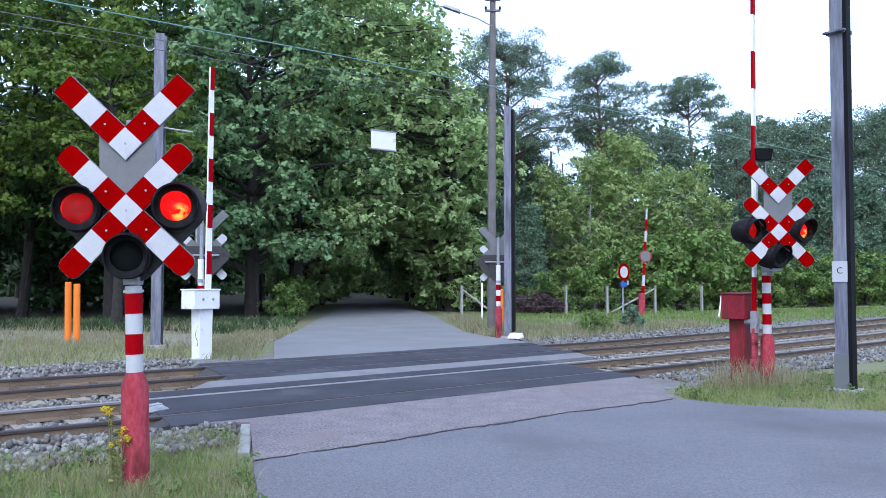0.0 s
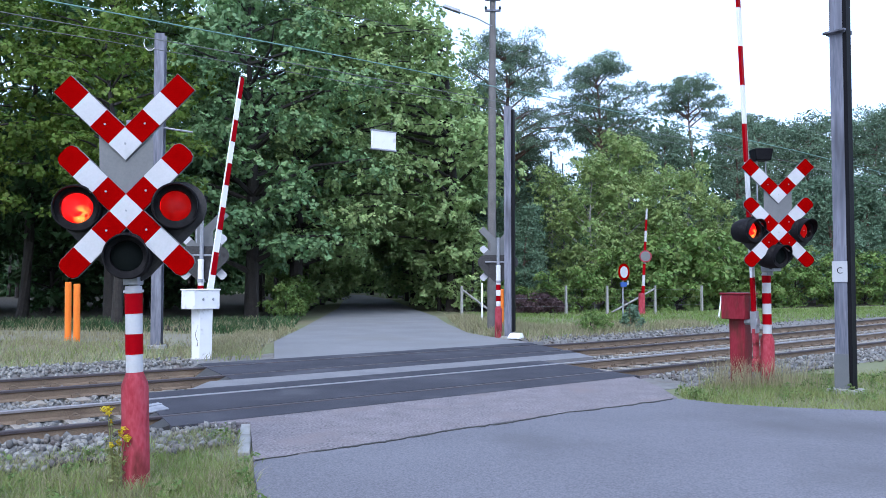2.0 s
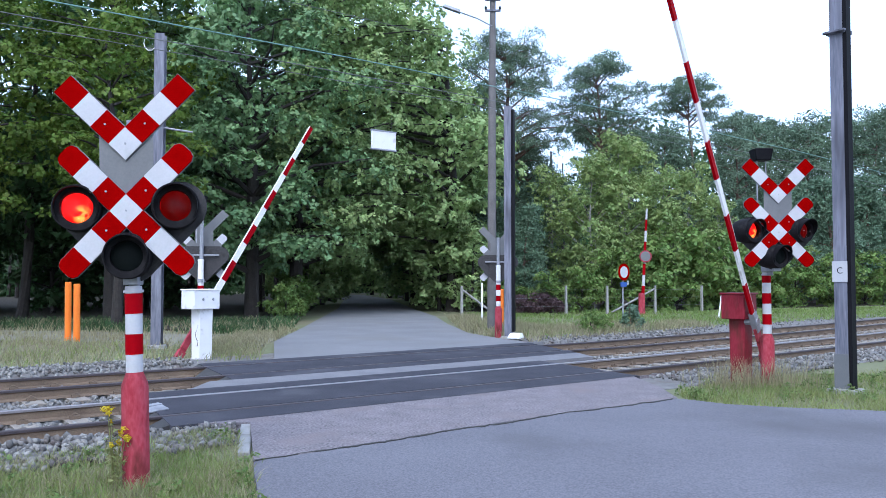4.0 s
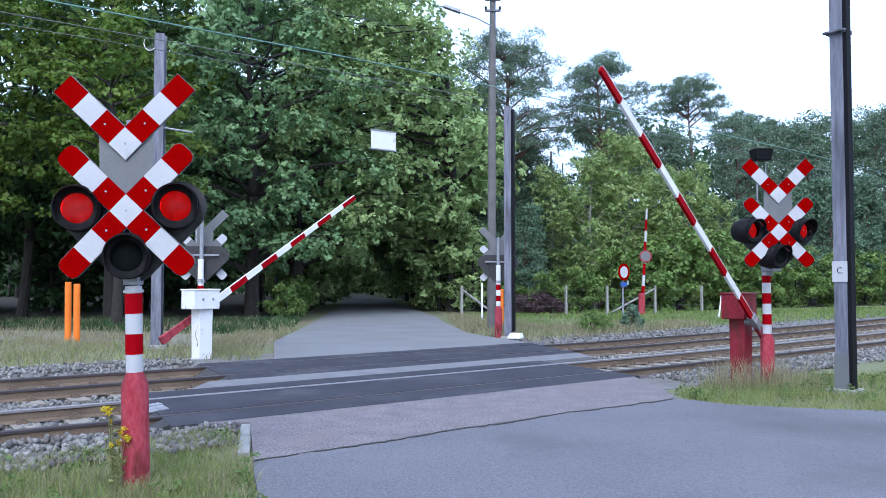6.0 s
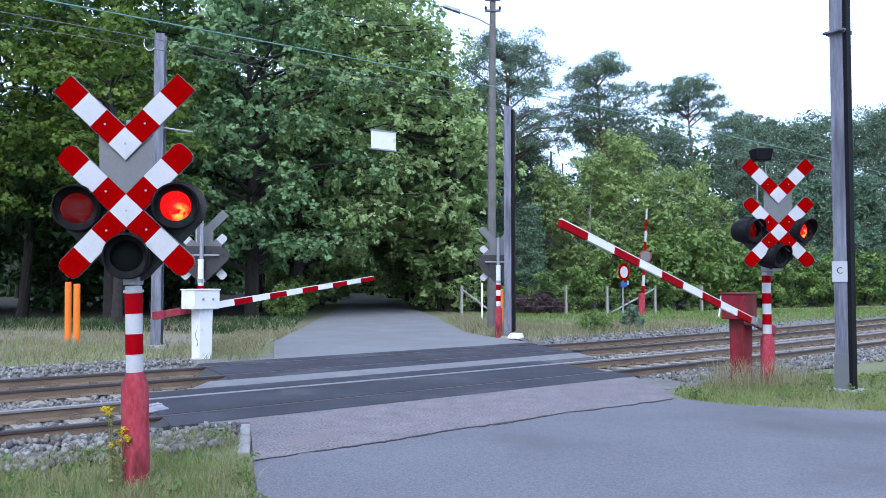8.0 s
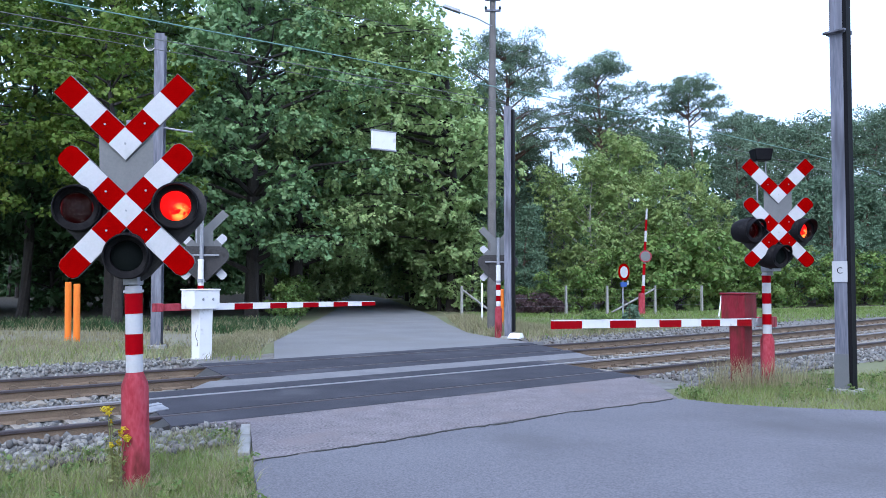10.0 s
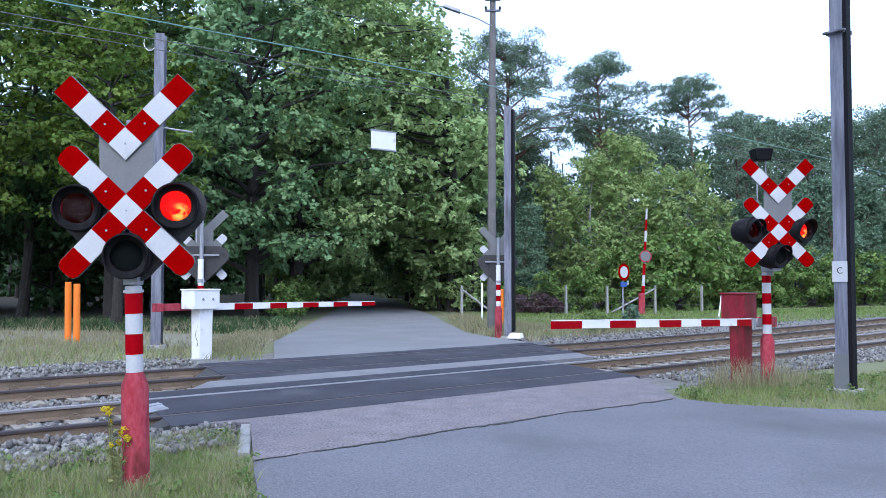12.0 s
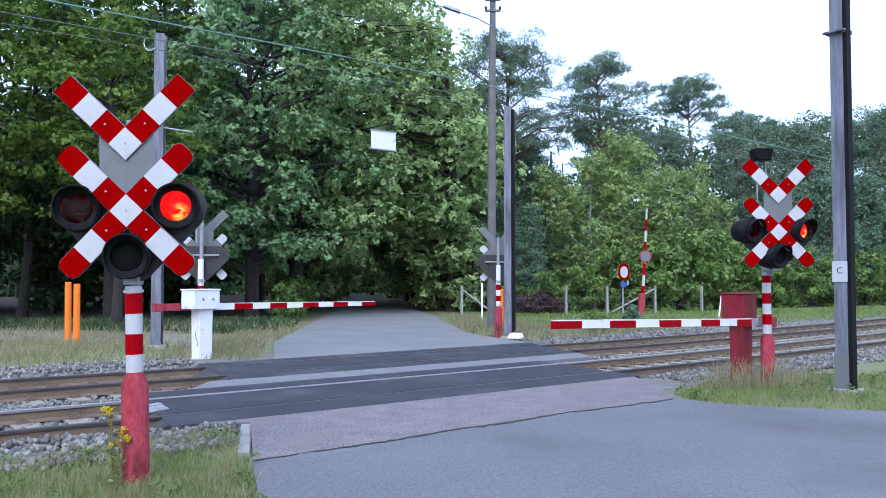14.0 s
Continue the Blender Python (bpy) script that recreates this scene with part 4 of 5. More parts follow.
    place(birch, [(8.6, 47, 0.92, 0), (10.7, 48.5, 1.06, 80), (6.5, 49.5, 0.85, 160), (13.1, 49, 0.84, 230), (15.4, 51, 0.9, 300), (17.6, 52, 0.72, 50), (12.2, 53, 1.12, 10)])
    yp = bough_tree("young_pine", 22, 7.0, 0.1, (0.6, 6.9, 2.1, cone), 30, 3, 20, 6, 0.26, ("pine_bark", "young_pine"), "bushy grey green young pine", (0.4, 0.3), 0.5, 0.24, 0.25, sides=3, loose=0.9)
    place(yp, [(4.6, 45.5, 0.85, 0), (3.2, 47, 0.95, 90), (19.8, 53, 1.0, 180), (22.5, 55.5, 1.15, 270), (24.6, 57, 1.25, 30), (27.5, 58, 1.3, 120), (31, 60, 1.35, 200), (34.5, 60, 1.4, 10), (38.5, 62, 1.4, 80),
               (43, 62, 1.5, 150), (48, 64, 1.5, 220), (5.6, 50, 1.1, 60), (2.0, 50, 1.1, 300), (54, 66, 1.5, 20)])
    sh = bough_tree("shrub", 23, 2.9, 0.05, (0.3, 2.9, 1.6, dome), 16, 3, 14, 5, 0.19, ("bark", "shrub"), "leafy green shrub at the wood's edge", (0.3, 0.25), 0.6, 0.65, 0.8, group="shrubs", category="shrub", crook=0.1)
    place(sh, [(7.4, 43.6, 0.8, 0), (9.2, 44.6, 1.1, 50), (11.4, 45.2, 1.3, 100), (13.2, 46.4, 1.5, 150), (15.4, 47.6, 1.5, 200), (17.6, 49, 1.3, 250), (19.9, 50.4, 1.2, 300), (22.4, 52, 1.2, 20),
               (25.5, 54, 1.1, 70), (28.8, 56, 1.2, 120), (32.5, 58, 1.2, 170), (36.5, 59.5, 1.3, 220), (41, 60.5, 1.3, 270), (46, 61.5, 1.3, 320), (5.6, 43.8, 0.7, 10), (3.0, 43.2, 0.8, 200), (4.55, 25.3, 0.24, 40), (5.0, 25.7, 0.2, 140),
               (-6.5, 34, 0.5, 30), (-6.9, 38.5, 0.6, 330), (-7.4, 41.5, 0.7, 15)])
    lows = tree("shrub", 24, 1.0, 0.03, (0.1, 1.0, 1.3, dome), 22, 120, 0.13, ("bark", "heather"), "low purple brown heather by the fence", "shrub", 0.4, 0.5, 0.5, 0.8, group="shrubs", csize=(0.2, 0.14))
    place(lows, [(3.3, 40.4, 0.8, 0), (4.6, 40.9, 0.95, 70), (5.4, 41.4, 0.7, 150)])
    conif = tree("pine_sapling", 25, 1.1, 0.02, (0.05, 0.9, 0.6, cone), 34, 110, 0.1, ("pine_bark", "young_pine"), "small green pine sapling by the track", "sapling", 0.3, 0.3, 0.7, 0.3)
    place(conif, [(6.3, 27.3, 0.9, 0)])
    rg = np.random.default_rng(40)
    far = []
    for i in range(900):
        a = rg.random()
        x = -120 + 240 * a
        y = (82 if x > 12 or x < -26 else 108) + 24 * rg.random()
        far.append((x, y, (0.5 if i % 3 == 0 else 17 if x > 10 else 13) * rg.random() + 0.8, 3.2, 2.6))
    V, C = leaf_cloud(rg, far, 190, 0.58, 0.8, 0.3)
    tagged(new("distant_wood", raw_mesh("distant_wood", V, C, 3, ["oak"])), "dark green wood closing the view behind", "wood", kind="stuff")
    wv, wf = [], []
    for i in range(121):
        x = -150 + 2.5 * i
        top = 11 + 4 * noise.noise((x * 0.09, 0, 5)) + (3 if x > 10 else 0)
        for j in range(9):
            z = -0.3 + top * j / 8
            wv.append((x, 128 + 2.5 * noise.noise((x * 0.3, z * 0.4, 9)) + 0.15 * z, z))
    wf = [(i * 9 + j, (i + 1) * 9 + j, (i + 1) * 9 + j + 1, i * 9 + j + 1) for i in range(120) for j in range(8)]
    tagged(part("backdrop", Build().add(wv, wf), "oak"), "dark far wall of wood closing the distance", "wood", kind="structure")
    bk = Build()
    for i in range(90):
        x, y = -60 + 118 * rng.random(), 62 + 34 * rng.random()
        if -14 < x < 0 or (x > 12 and y < 66):
            continue
        bk.tube([(x, y, -0.2), (x + rng.random() * 0.4, y, 6), (x + rng.random(), y, 13)], [0.2, 0.15, 0.08], 6)
    tagged(part("distant_trunks", bk, "bark"), "dim bare trunks deep in the wood", "trunks", kind="stuff")


def blades(name, seed, spots, h, w, key, label, lean=0.5):
    """Single grass blades at spots (x, y, z)."""
    rng = np.random.default_rng(seed)
    P = np.asarray(spots)
    k = len(P)
    a = rng.random(k) * 6.283
    H = h * (0.45 + 0.9 * rng.random(k))
    side = np.stack([np.cos(a), np.sin(a), np.zeros(k)], 1) * (w / 2)
    tip = np.stack([rng.normal(size=k) * lean * H, rng.normal(size=k) * lean * H, H], 1)
    midp = tip * (0.45, 0.45, 0.6)
    V = np.stack([P - side, P + side, P + midp + side * 0.7, P + tip, P + midp - side * 0.7], 1).reshape(-1, 3)
    idx = np.arange(k)[:, None] * 5
    C = np.concatenate([idx + np.array([0, 1, 2, 4])], 1)
    me = bpy.data.meshes.new(name)
    faces4 = C
    faces3 = idx + np.array([4, 2, 3])
    me.vertices.add(len(V))
    me.vertices.foreach_set("co", V.astype(np.float32).ravel())
    loops = np.concatenate([faces4.ravel(), faces3.ravel()])
    me.loops.add(len(loops))
    me.loops.foreach_set("vertex_index", loops.astype(np.int32))
    me.polygons.add(2 * k)
    me.polygons.foreach_set("loop_start", np.concatenate([np.arange(k) * 4, 4 * k + np.arange(k) * 3]).astype(np.int32))
    me.update(calc_edges=True)
    me.materials.append(M[key])
    tagged(new(name, me), label, "grass", kind="stuff")


def inside(x, y, poly):
    c = False
    for i in range(len(poly)):
        (x1, y1), (x2, y2) = poly[i - 1], poly[i]
        if (y1 > y) != (y2 > y) and x < (x2 - x1) * (y - y1) / (y2 - y1) + x1:
            c = not c
    return c


def grass():
    rng = random.Random(12)

    def fill(poly, n, keep, z=-0.07):
        xs, ys = [p[0] for p in poly], [p[1] for p in poly]
        out = []
        while len(out) < n:
            x, y = rng.uniform(min(xs), max(xs)), rng.uniform(min(ys), max(ys))
            if inside(x, y, poly) and rng.random() < keep(x, y):
                out.append((x, y, z))
        return out

    def patchy(f, lo):
        return lambda x, y: max(lo, min(1, 0.5 + 1.3 * noise.noise((x * f, y * f, 3.1))))

    near_l = [(-6.2, 4.6), (-1.05, 4.6), (-1.35, 6.0), (-1.66, 7.15), (-1.88, 7.7), (-2.15, 8.6), (-2.6, 8.75), (-3.2, 7.95), (-4.1, 7.1), (-6.2, 5.4)]
    blades("grass_near", 1, fill(near_l, 15000, patchy(1.3, 0.25), -0.07), 0.1, 0.008, "grass", "short ragged green grass beside the road")
    blades("grass_straw", 2, fill(near_l, 8500, patchy(1.9, 0.2), -0.07), 0.12, 0.006, "dry_grass", "dry straw stalks among the verge grass")
    near_r = [(3.3, 11.3), (3.7, 10.8), (4.4, 10.5), (5.4, 10.2), (9, 9.9), (14, 9.6), (14, 14.5), (9.8, 15.2), (7.2, 14.4), (5.6, 13.7), (4.4, 13.0), (3.5, 12.4)]
    blades("grass_right", 3, fill(near_r, 26000, patchy(0.9, 0.15)), 0.1, 0.009, "grass", "green verge grass round the mast and barrier")
    blades("grass_right_straw", 4, fill(near_r, 3000, patchy(1.4, 0.1)), 0.17, 0.007, "dry_grass", "tall straw grass round the barrier machine")
    tuft = [(4.35 + rng.gauss(0, 0.22), 12.55 + rng.gauss(0, 0.2), -0.07) for _ in range(260)] + [(5.1 + rng.gauss(0, 0.35), 12.6 + rng.gauss(0, 0.22), -0.07) for _ in range(420)]
    blades("tall_grass", 5, tuft, 0.42, 0.008, "dry_grass", "tall seeding grass at the foot of the barrier", 0.28)
    far_r = [(2.6, 22.6), (1.4, 26), (1.2, 34), (0.9, 41), (6, 42), (14, 44), (24, 50), (46, 58), (46, 52), (30, 44), (16, 34.5), (7.2, 27.2), (4, 24.2)]
    blades("grass_far", 6, fill(far_r, 24000, patchy(0.25, 0.3)), 0.15, 0.03, "lush", "bright green grass strip before the wood")
    edge_r = [(2.4, 22.0), (1.2, 24.6), (0.6, 27), (0.2, 36), (1.6, 36), (3.4, 27.5), (9, 31), (9.6, 29), (5.6, 25.2), (3.6, 23.4)]
    blades("grass_far_straw", 7, fill(edge_r, 9000, patchy(0.5, 0.25)), 0.26, 0.02, "dry_grass", "dry grass round the far mast")
    far_l = [(-3.75, 17.1), (-4.45, 20.2), (-9.5, 22.0), (-15, 23.8), (-26, 26), (-26, 8), (-18, 8.4), (-13.1, 11.5), (-9.6, 13.9), (-6.64, 16.15)]
    blades("grass_left", 8, fill(far_l, 11000, patchy(0.35, 0.25)), 0.14, 0.018, "grass", "thin green grass behind the tracks")
    blades("grass_left_straw", 9, fill(far_l, 20000, patchy(0.5, 0.2)), 0.17, 0.015, "dry_grass", "dry straw grass behind the tracks")
    edge_l = [(-5.0, 25.0), (-5.2, 29), (-6.0, 34), (-9, 33), (-16, 32.5), (-24, 33), (-24, 29), (-15, 27.2)]
    blades("grass_wood_straw", 12, fill(edge_l, 5000, patchy(0.4, 0.1)), 0.22, 0.03, "dry_grass", "dim straw at the foot of the oaks")
    # dark oak tone here puts the wood edge's shade into the colour
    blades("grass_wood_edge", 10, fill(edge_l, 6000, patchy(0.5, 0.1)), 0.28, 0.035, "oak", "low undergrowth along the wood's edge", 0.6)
    over = [(-4.6, 20.4), (-5.0, 24.0), (-7, 24.9), (-9, 25.6), (-16, 27.5), (-30, 32.5), (-30, 29.5), (-15, 23.6), (-9.5, 22.0)]
    blades("grass_path_straw", 11, fill(over, 7000, patchy(0.6, 0.1), -0.03), 0.13, 0.02, "dry_grass", "thin straw growing through the gravel path")
    wedge = [(-4.05, 17.9), (-4.5, 21), (-4.85, 27.5), (-6.5, 27.5), (-6.2, 22), (-5.2, 18.6)]
    blades("grass_lane_edge", 13, fill(wedge, 3500, patchy(0.6, 0.35), -0.06), 0.14, 0.018, "dry_grass", "dry grass along the lane's edge")
    rw = np.random.default_rng(31)
    for nm, poly, n, low in (("weeds_right", near_r, 130, -0.05), ("weeds_near", near_l, 30, -0.05)):
        pads = [(x, y, low + 0.04 + 0.06 * rng.random(), 0.08 + 0.14 * rng.random(), 0.05 + 0.06 * rng.random()) for x, y, _ in fill(poly, n, patchy(0.8, 0.05))]
        V, C = sprays(rw, pads, 12, 5, 0.04, 0.5)
        tagged(new(nm, raw_mesh(nm, V, C, 4, ["weed"])), "low leafy green weeds in the verge grass", "weeds", kind="stuff")
    lf = [(-60, 30), (-24, 29.5), (-15, 28), (-6, 27), (-7.5, 46), (-10, 70), (-16, 100), (-60, 100)]
    tagged(part("forest_floor", Build().prism(lf, -0.3, -0.03), "litter"), "brown leaf litter under the oaks", "forest floor", kind="structure")
    rf = [(1.4, 41), (7, 43.5), (16, 47), (26, 54), (60, 64), (60, 110), (-8, 110), (-3.5, 76), (-1.0, 52)]
    tagged(part("forest_floor", Build().prism(rf, -0.3, -0.025), "litter"), "brown leaf litter under the pines", "forest floor", kind="structure")


# ---- smaller things ----
def wire(name, pts, r, key, label, parent=None):
    ob = part(name, Build().tube(pts, r, 5), key, parent)
    return tagged(ob, label, "wire") if not parent else ob


def sag(a, b, n, drop):
    a, b = Vector(a), Vector(b)
    return [a.lerp(b, i / n) - Vector((0, 0, drop * 4 * (i / n) * (1 - i / n))) for i in range(n + 1)]


def furniture():
    m1 = h_mast(pose(5.84, 11.94, 0, 0, 0, 38), "tall grey steel catenary mast on a rough footing", 13.5, 0.2, 0.19)
    b = Build()
    for z in (5.22,):
        b.box((0, 0, z), (0.25, 0.27, 0.06))
        b.box((-0.15, 0, z), (0.06, 0.32, 0.03))
    part("clamp_band", b, "mast", m1, "bolted clamp band", bev=0.005)
    part("lower_sheet", Build().box((-0.112, 0, 0.27), (0.008, 0.212, 0.5)), "plate", m1, "pale patch of newer paint")
    pl = part("plate", Build().box((-0.114, 0, 1.71), (0.008, 0.22, 0.3)), "white", m1, "white plate with a letter")
    cu = bpy.data.curves.new("letter", "FONT")
    cu.body, cu.size, cu.align_x, cu.align_y, cu.extrude = "C", 0.13, "CENTER", "CENTER", 0.001
    cu.materials.append(M["dark"])
    le = new("letter", cu)
    le.parent = pl
    le.matrix_basis = pose(-0.1195, 0, 1.72, 90, 0, -90)
    # added black strip: shade of the beam's recess, built as a part
    part("recess_shade", Build().box((-0.03, -0.115, 6.65), (0.13, 0.075, 13.3)), "black", m1, "dark cable duct")
    m2 = h_mast(pose(-6.99, 20.06, 0, 0, 0, 95), "grey steel catenary mast behind the far track", 7.68, 0.24, 0.24)
    t = Build()
    t.tube([(0.12, 0.12, 7.5), (0.12, 0.17, 7.38), (0.12, 0.25, 7.31), (0.12, 0.34, 7.31), (0.12, 0.41, 7.38), (0.12, 0.44, 7.48), (0.12, 0.42, 7.58)], 0.014, 6)
    part("earth_wire", t, "white_paint", m2, "looped pale earth wire")
    t = Build()
    t.tube([(0, -0.1, 5.35), (0, -0.8, 5.25)], 0.025, 6)
    part("stub_arm", t, "galv", m2)
    m3 = h_mast(pose(1.86, 23.2, 0, 0, 0, 72), "grey steel catenary mast beside the lane", 6.55, 0.22, 0.2)
    part("kicker", Build().box((-0.2, -0.25, 0.05), (0.5, 0.4, 0.14), 0, None, 0.7), "white_paint", m3, "white painted footing corner", bev=0.02)

    # the same added strip for the shaded recess of this mast
    part("recess_shade", Build().box((0.0, -0.12, 3.3), (0.18, 0.11, 6.3)), "black", m3, "dark cable duct")
    pw = thing("utility_pole", pose(1.57, 26.4, 0), "tall grey wooden utility pole with small crossarms", "utility pole")
    part("pole", Build().tube([(0, 0, -0.3), (0.01, 0, 4), (0.03, 0, 8), (0.06, 0, 11.2)], [0.15, 0.135, 0.115, 0.09], 12), "pole_wood", pw)
    for z in (10.72, 10.36):
        part("crossarm", Build().box((0.05, -0.1, z), (0.5, 0.07, 0.06)), "mast", pw)
        for x in (-0.18, 0.28):
            part("insulator", Build().ring([(0.02, 0), (0.04, 0.02), (0.035, 0.06), (0.045, 0.08), (0.02, 0.11)], 10, 0, pose(x, -0.1, z + 0.03)), "dark", pw, "dark glazed insulator")
    part("lamp_arm", Build().tube([(0.02, -0.1, 9.85), (-0.45, -0.1, 10.1), (-1.0, -0.1, 10.3)], 0.022, 6), "galv", pw)
    part("luminaire", Build().box((0, 0, 0), (0.62, 0.2, 0.1), 0, pose(-1.28, -0.1, 10.42, 0, 20, 0), 0.8), "galv", pw, "grey street lamp head", bev=0.02)

    # wires along the line
    wire("contact_wire", [line(s, 0.75, 6.0) for s in range(-70, 111, 6)], 0.013, "wire", "green weathered contact wire over the far track")
    wire("feeder_wire", [line(s, -2.55, 6.66) for s in range(-70, 111, 6)], 0.011, "cable", "thin grey feeder wire on the mast tops")
    wire("feeder_wire", [line(s, -2.75, 6.5) for s in range(-70, 111, 6)], 0.009, "cable", "thin grey feeder wire on the mast tops")
    wire("messenger_wire", [line(s, 0.75, 6.85) for s in range(-70, 111, 6)], 0.006, "cable", "thin grey messenger wire over the far track")
    wire("lamp_cable", sag((1.5, 26.3, 10.7), (-16, 24, 12.6), 8, 0.3), 0.011, "cable", "grey cable from the pole over the lane")
    # white panel under the contact wire
    hp = thing("hanging_panel", pose(*line(-3.42, 0.75)[:2], 4.43, 0, 0, 38), "white framed panel hanging from the wire over the crossing", "panel")
    part("board", Build().box((0, 0, 0), (0.58, 0.05, 0.36)), "white_paint", hp, "blank white board", bev=0.006)
    for z in (-0.19, 0.19):
        part("edge_strip", Build().box((0, 0, z), (0.61, 0.07, 0.025)), "galv", hp, "thin grey edge strip")
    part("hanger", Build().tube([(-0.2, 0, 0.2), (-0.2, 0, 1.58)], 0.0015, 4).tube([(0.2, 0, 0.2), (0.2, 0, 1.58)], 0.0015, 4), "cable", hp)

    for x, y, h in ((-10.23, 22.41, 1.55), (-9.8, 21.98, 1.5)):
        band_post("marker_post", pose(x, y, 0, 0, -0.6, 0), "orange painted round marker post in the grass", h, 0.085, "orange", "post", "marker posts")
    o = band_post("marker_post", pose(2.02, 28.3, 0), "orange marker post with a yellow cap beside the far signal", 1.3, 0.075, "orange", "post", "marker posts")
    band_post("white_post", pose(1.51, 31.7, 0), "thin white post at the lane's edge", 1.5, 0.04, "white_paint", "post")

    band_post("white_post", pose(12.3, 36.6, 0, 0, 8, 0), "thin leaning white stake in the grass", 0.95, 0.035, "white_paint", "post")

    s = thing("no_entry_sign", pose(8.08, 36.84, 0, 0, 0, 38), "round white traffic sign with a red rim on a grey post", "traffic sign")
    part("post", Build().ring([(0.035, -0.2), (0.035, 2.3)], 10), "galv", s)
    part("disc", Build().ring([(0.38, 0), (0.38, 0.02)], 32, 0, pose(0, -0.06, 1.98, 90, 0, 0)), "red_sheet", s, "red sign rim")
    part("face", Build().ring([(0.265, 0), (0.265, 0.024)], 32, 0, pose(0, -0.06, 1.98, 90, 0, 0)), "white", s, "white sign face")
    part("subplate", Build().box((0, -0.05, 1.42), (0.42, 0.02, 0.2)), "blue", s, "small blue plate")
    part("tag", Build().box((0.3, -0.05, 1.5), (0.06, 0.02, 0.2)), "white", s)

    s = thing("lifted_barrier", pose(9.7, 40.06, 0), "raised red and white barrier pole on a red stand", "barrier")
    part("stand", Build().box((0, 0, 0.45), (0.32, 0.25, 1.1), 0, None, 0.8), "red_old", s, bev=0.02)
    b = Build()
    for i in range(8):
        z0, z1 = 0.8 + i * 0.54, 1.34 + i * 0.54
        b.tube([(0.06 + 0.055 * (z0 - 0.8), 0, z0), (0.06 + 0.055 * (z1 - 0.8), 0, z1)], [0.085 - i * 0.005, 0.08 - i * 0.005], 8, (i + 1) % 2)
    part("pole", b, ["white", "red"], s, "red and white banded pole")
    part("round_sign", Build().ring([(0.3, 0), (0.3, 0.02)], 28, 0, pose(0.18, -0.12, 2.78, 90, 0, 0)).ring([(0.24, 0.02), (0.24, 0.024)], 28, 1, pose(0.18, -0.12, 2.78, 90, 0, 0)), ["red_old", "plate"], s, "dull grey round sign")

    # wire fence before the wood
    fence = thing("fence", Matrix(), "concrete posts with struts and thin wires before the wood", "fence")
    posts = [(0.84, 36.84), (3.3, 38.7), (6.01, 40.06), (8.02, 40.06), (10.74, 41.52), (13.6, 43.1)]
    pm = Build().box((0, 0, 0.6), (0.11, 0.11, 1.5), 0, None, 0.8).mesh("fence_post", ["concrete"])
    for x, y in posts:
        p = new("fence_post", pm)
        p.parent = fence
        p.matrix_basis = pose(x, y, 0, 0, 0, 25)
    for (x, y), dx in (((0.84, 36.84), 1.6), ((10.74, 41.52), -2.3)):
        part("strut", Build().tube([(x, y, 1.2), (x + dx, y + 0.4 * (1 if dx > 0 else -1), 0.0)], 0.05, 6), "concrete", fence)
    for z in (0.35, 0.75, 1.15):
        w = Build()
        for a, c in zip(posts, posts[1:]):
            w.tube([(*a, z), (*c, z)], 0.0025, 4)
        part("fence_wire", w, "galv", fence)

    # kerbs, cover plate, weed
    for x, y, L, a in ((-2.15, 9.0, 0.84, 102), (-1.95, 8.12, 0.84, 102)):
        k = part("kerb_stone", Build().box((0, 0, -0.118), (L, 0.12, 0.2)), "concrete", bev=0.015, at=pose(x, y, 0, 0, 0, a))
        tagged(k, "worn pale concrete kerb stone at the road edge", "kerb stone", "kerbs")
    k = thing("cover_plate", pose(*line(-9.3, 4.5)[:2], 0.02, 6, -5, 40), "pale metal cover plate lying between the rails", "cover plate")
    part("sheet", Build().box((0, 0, 0), (0.26, 0.34, 0.02)), "galv", k, bev=0.004)
    part("rib", Build().box((0, 0.06, 0.014), (0.26, 0.04, 0.012)), "galv", k)
    part("support", Build().box((0, 0, -0.1), (0.2, 0.28, 0.18)), "sleeper", k)
    wd = thing("ragwort_plant", pose(-2.57, 6.48, -0.06), "tall yellow flowering weed beside the signal post", "weed")
    rng = np.random.default_rng(5)
    st = Build()
    cl, fl = [], []
    for i in range(6):
        x, y, h = rng.normal() * 0.03, rng.normal() * 0.03, 0.35 + 0.33 * rng.random()
        h = 0.62 if i == 0 else h
        st.tube([(x * 0.3, y * 0.3, 0), (x, y, h * 0.6), (x * 1.6, y * 1.6, h)], [0.007, 0.005, 0.003], 5)
        cl += [(x * (0.4 + j * 0.25), y, h * (0.15 + 0.17 * j), 0.05, 0.05) for j in range(5)]
        if i < 2:
            fl += [(x * 1.6 + rng.normal() * 0.03, y * 1.6, h + rng.normal() * 0.02, 0.03, 0.02) for _ in range(3)]
        else:
            fl += [(x * 1.6, y * 1.6, h, 0.012, 0.02)]
    part("stem", st, "hay", wd)
    V, C = leaf_cloud(rng, cl, 6, 0.05, 0.4)
    ob = new("leaves", raw_mesh("leaves", V, C, 3, ["hay"]))
    ob.parent = wd
    for head in fl:
        V, C = leaf_cloud(rng, [head], 22, 0.025, 0.9)
        ob = new("flower", raw_mesh("flower", V, C, 3, ["flower"]))
        ob.parent, ob["label"] = wd, "small yellow flower head"


# ---- build the place ----
ground()
roads()
tracks()
ballast()
LAMPS = []
LAMPS += signal(pose(-2.46, 6.63, 0, 0, -1.6, 3), "near crossing signal with two red lamps and a leaning banded post", 2.13, (14, 10), False, 0.05)
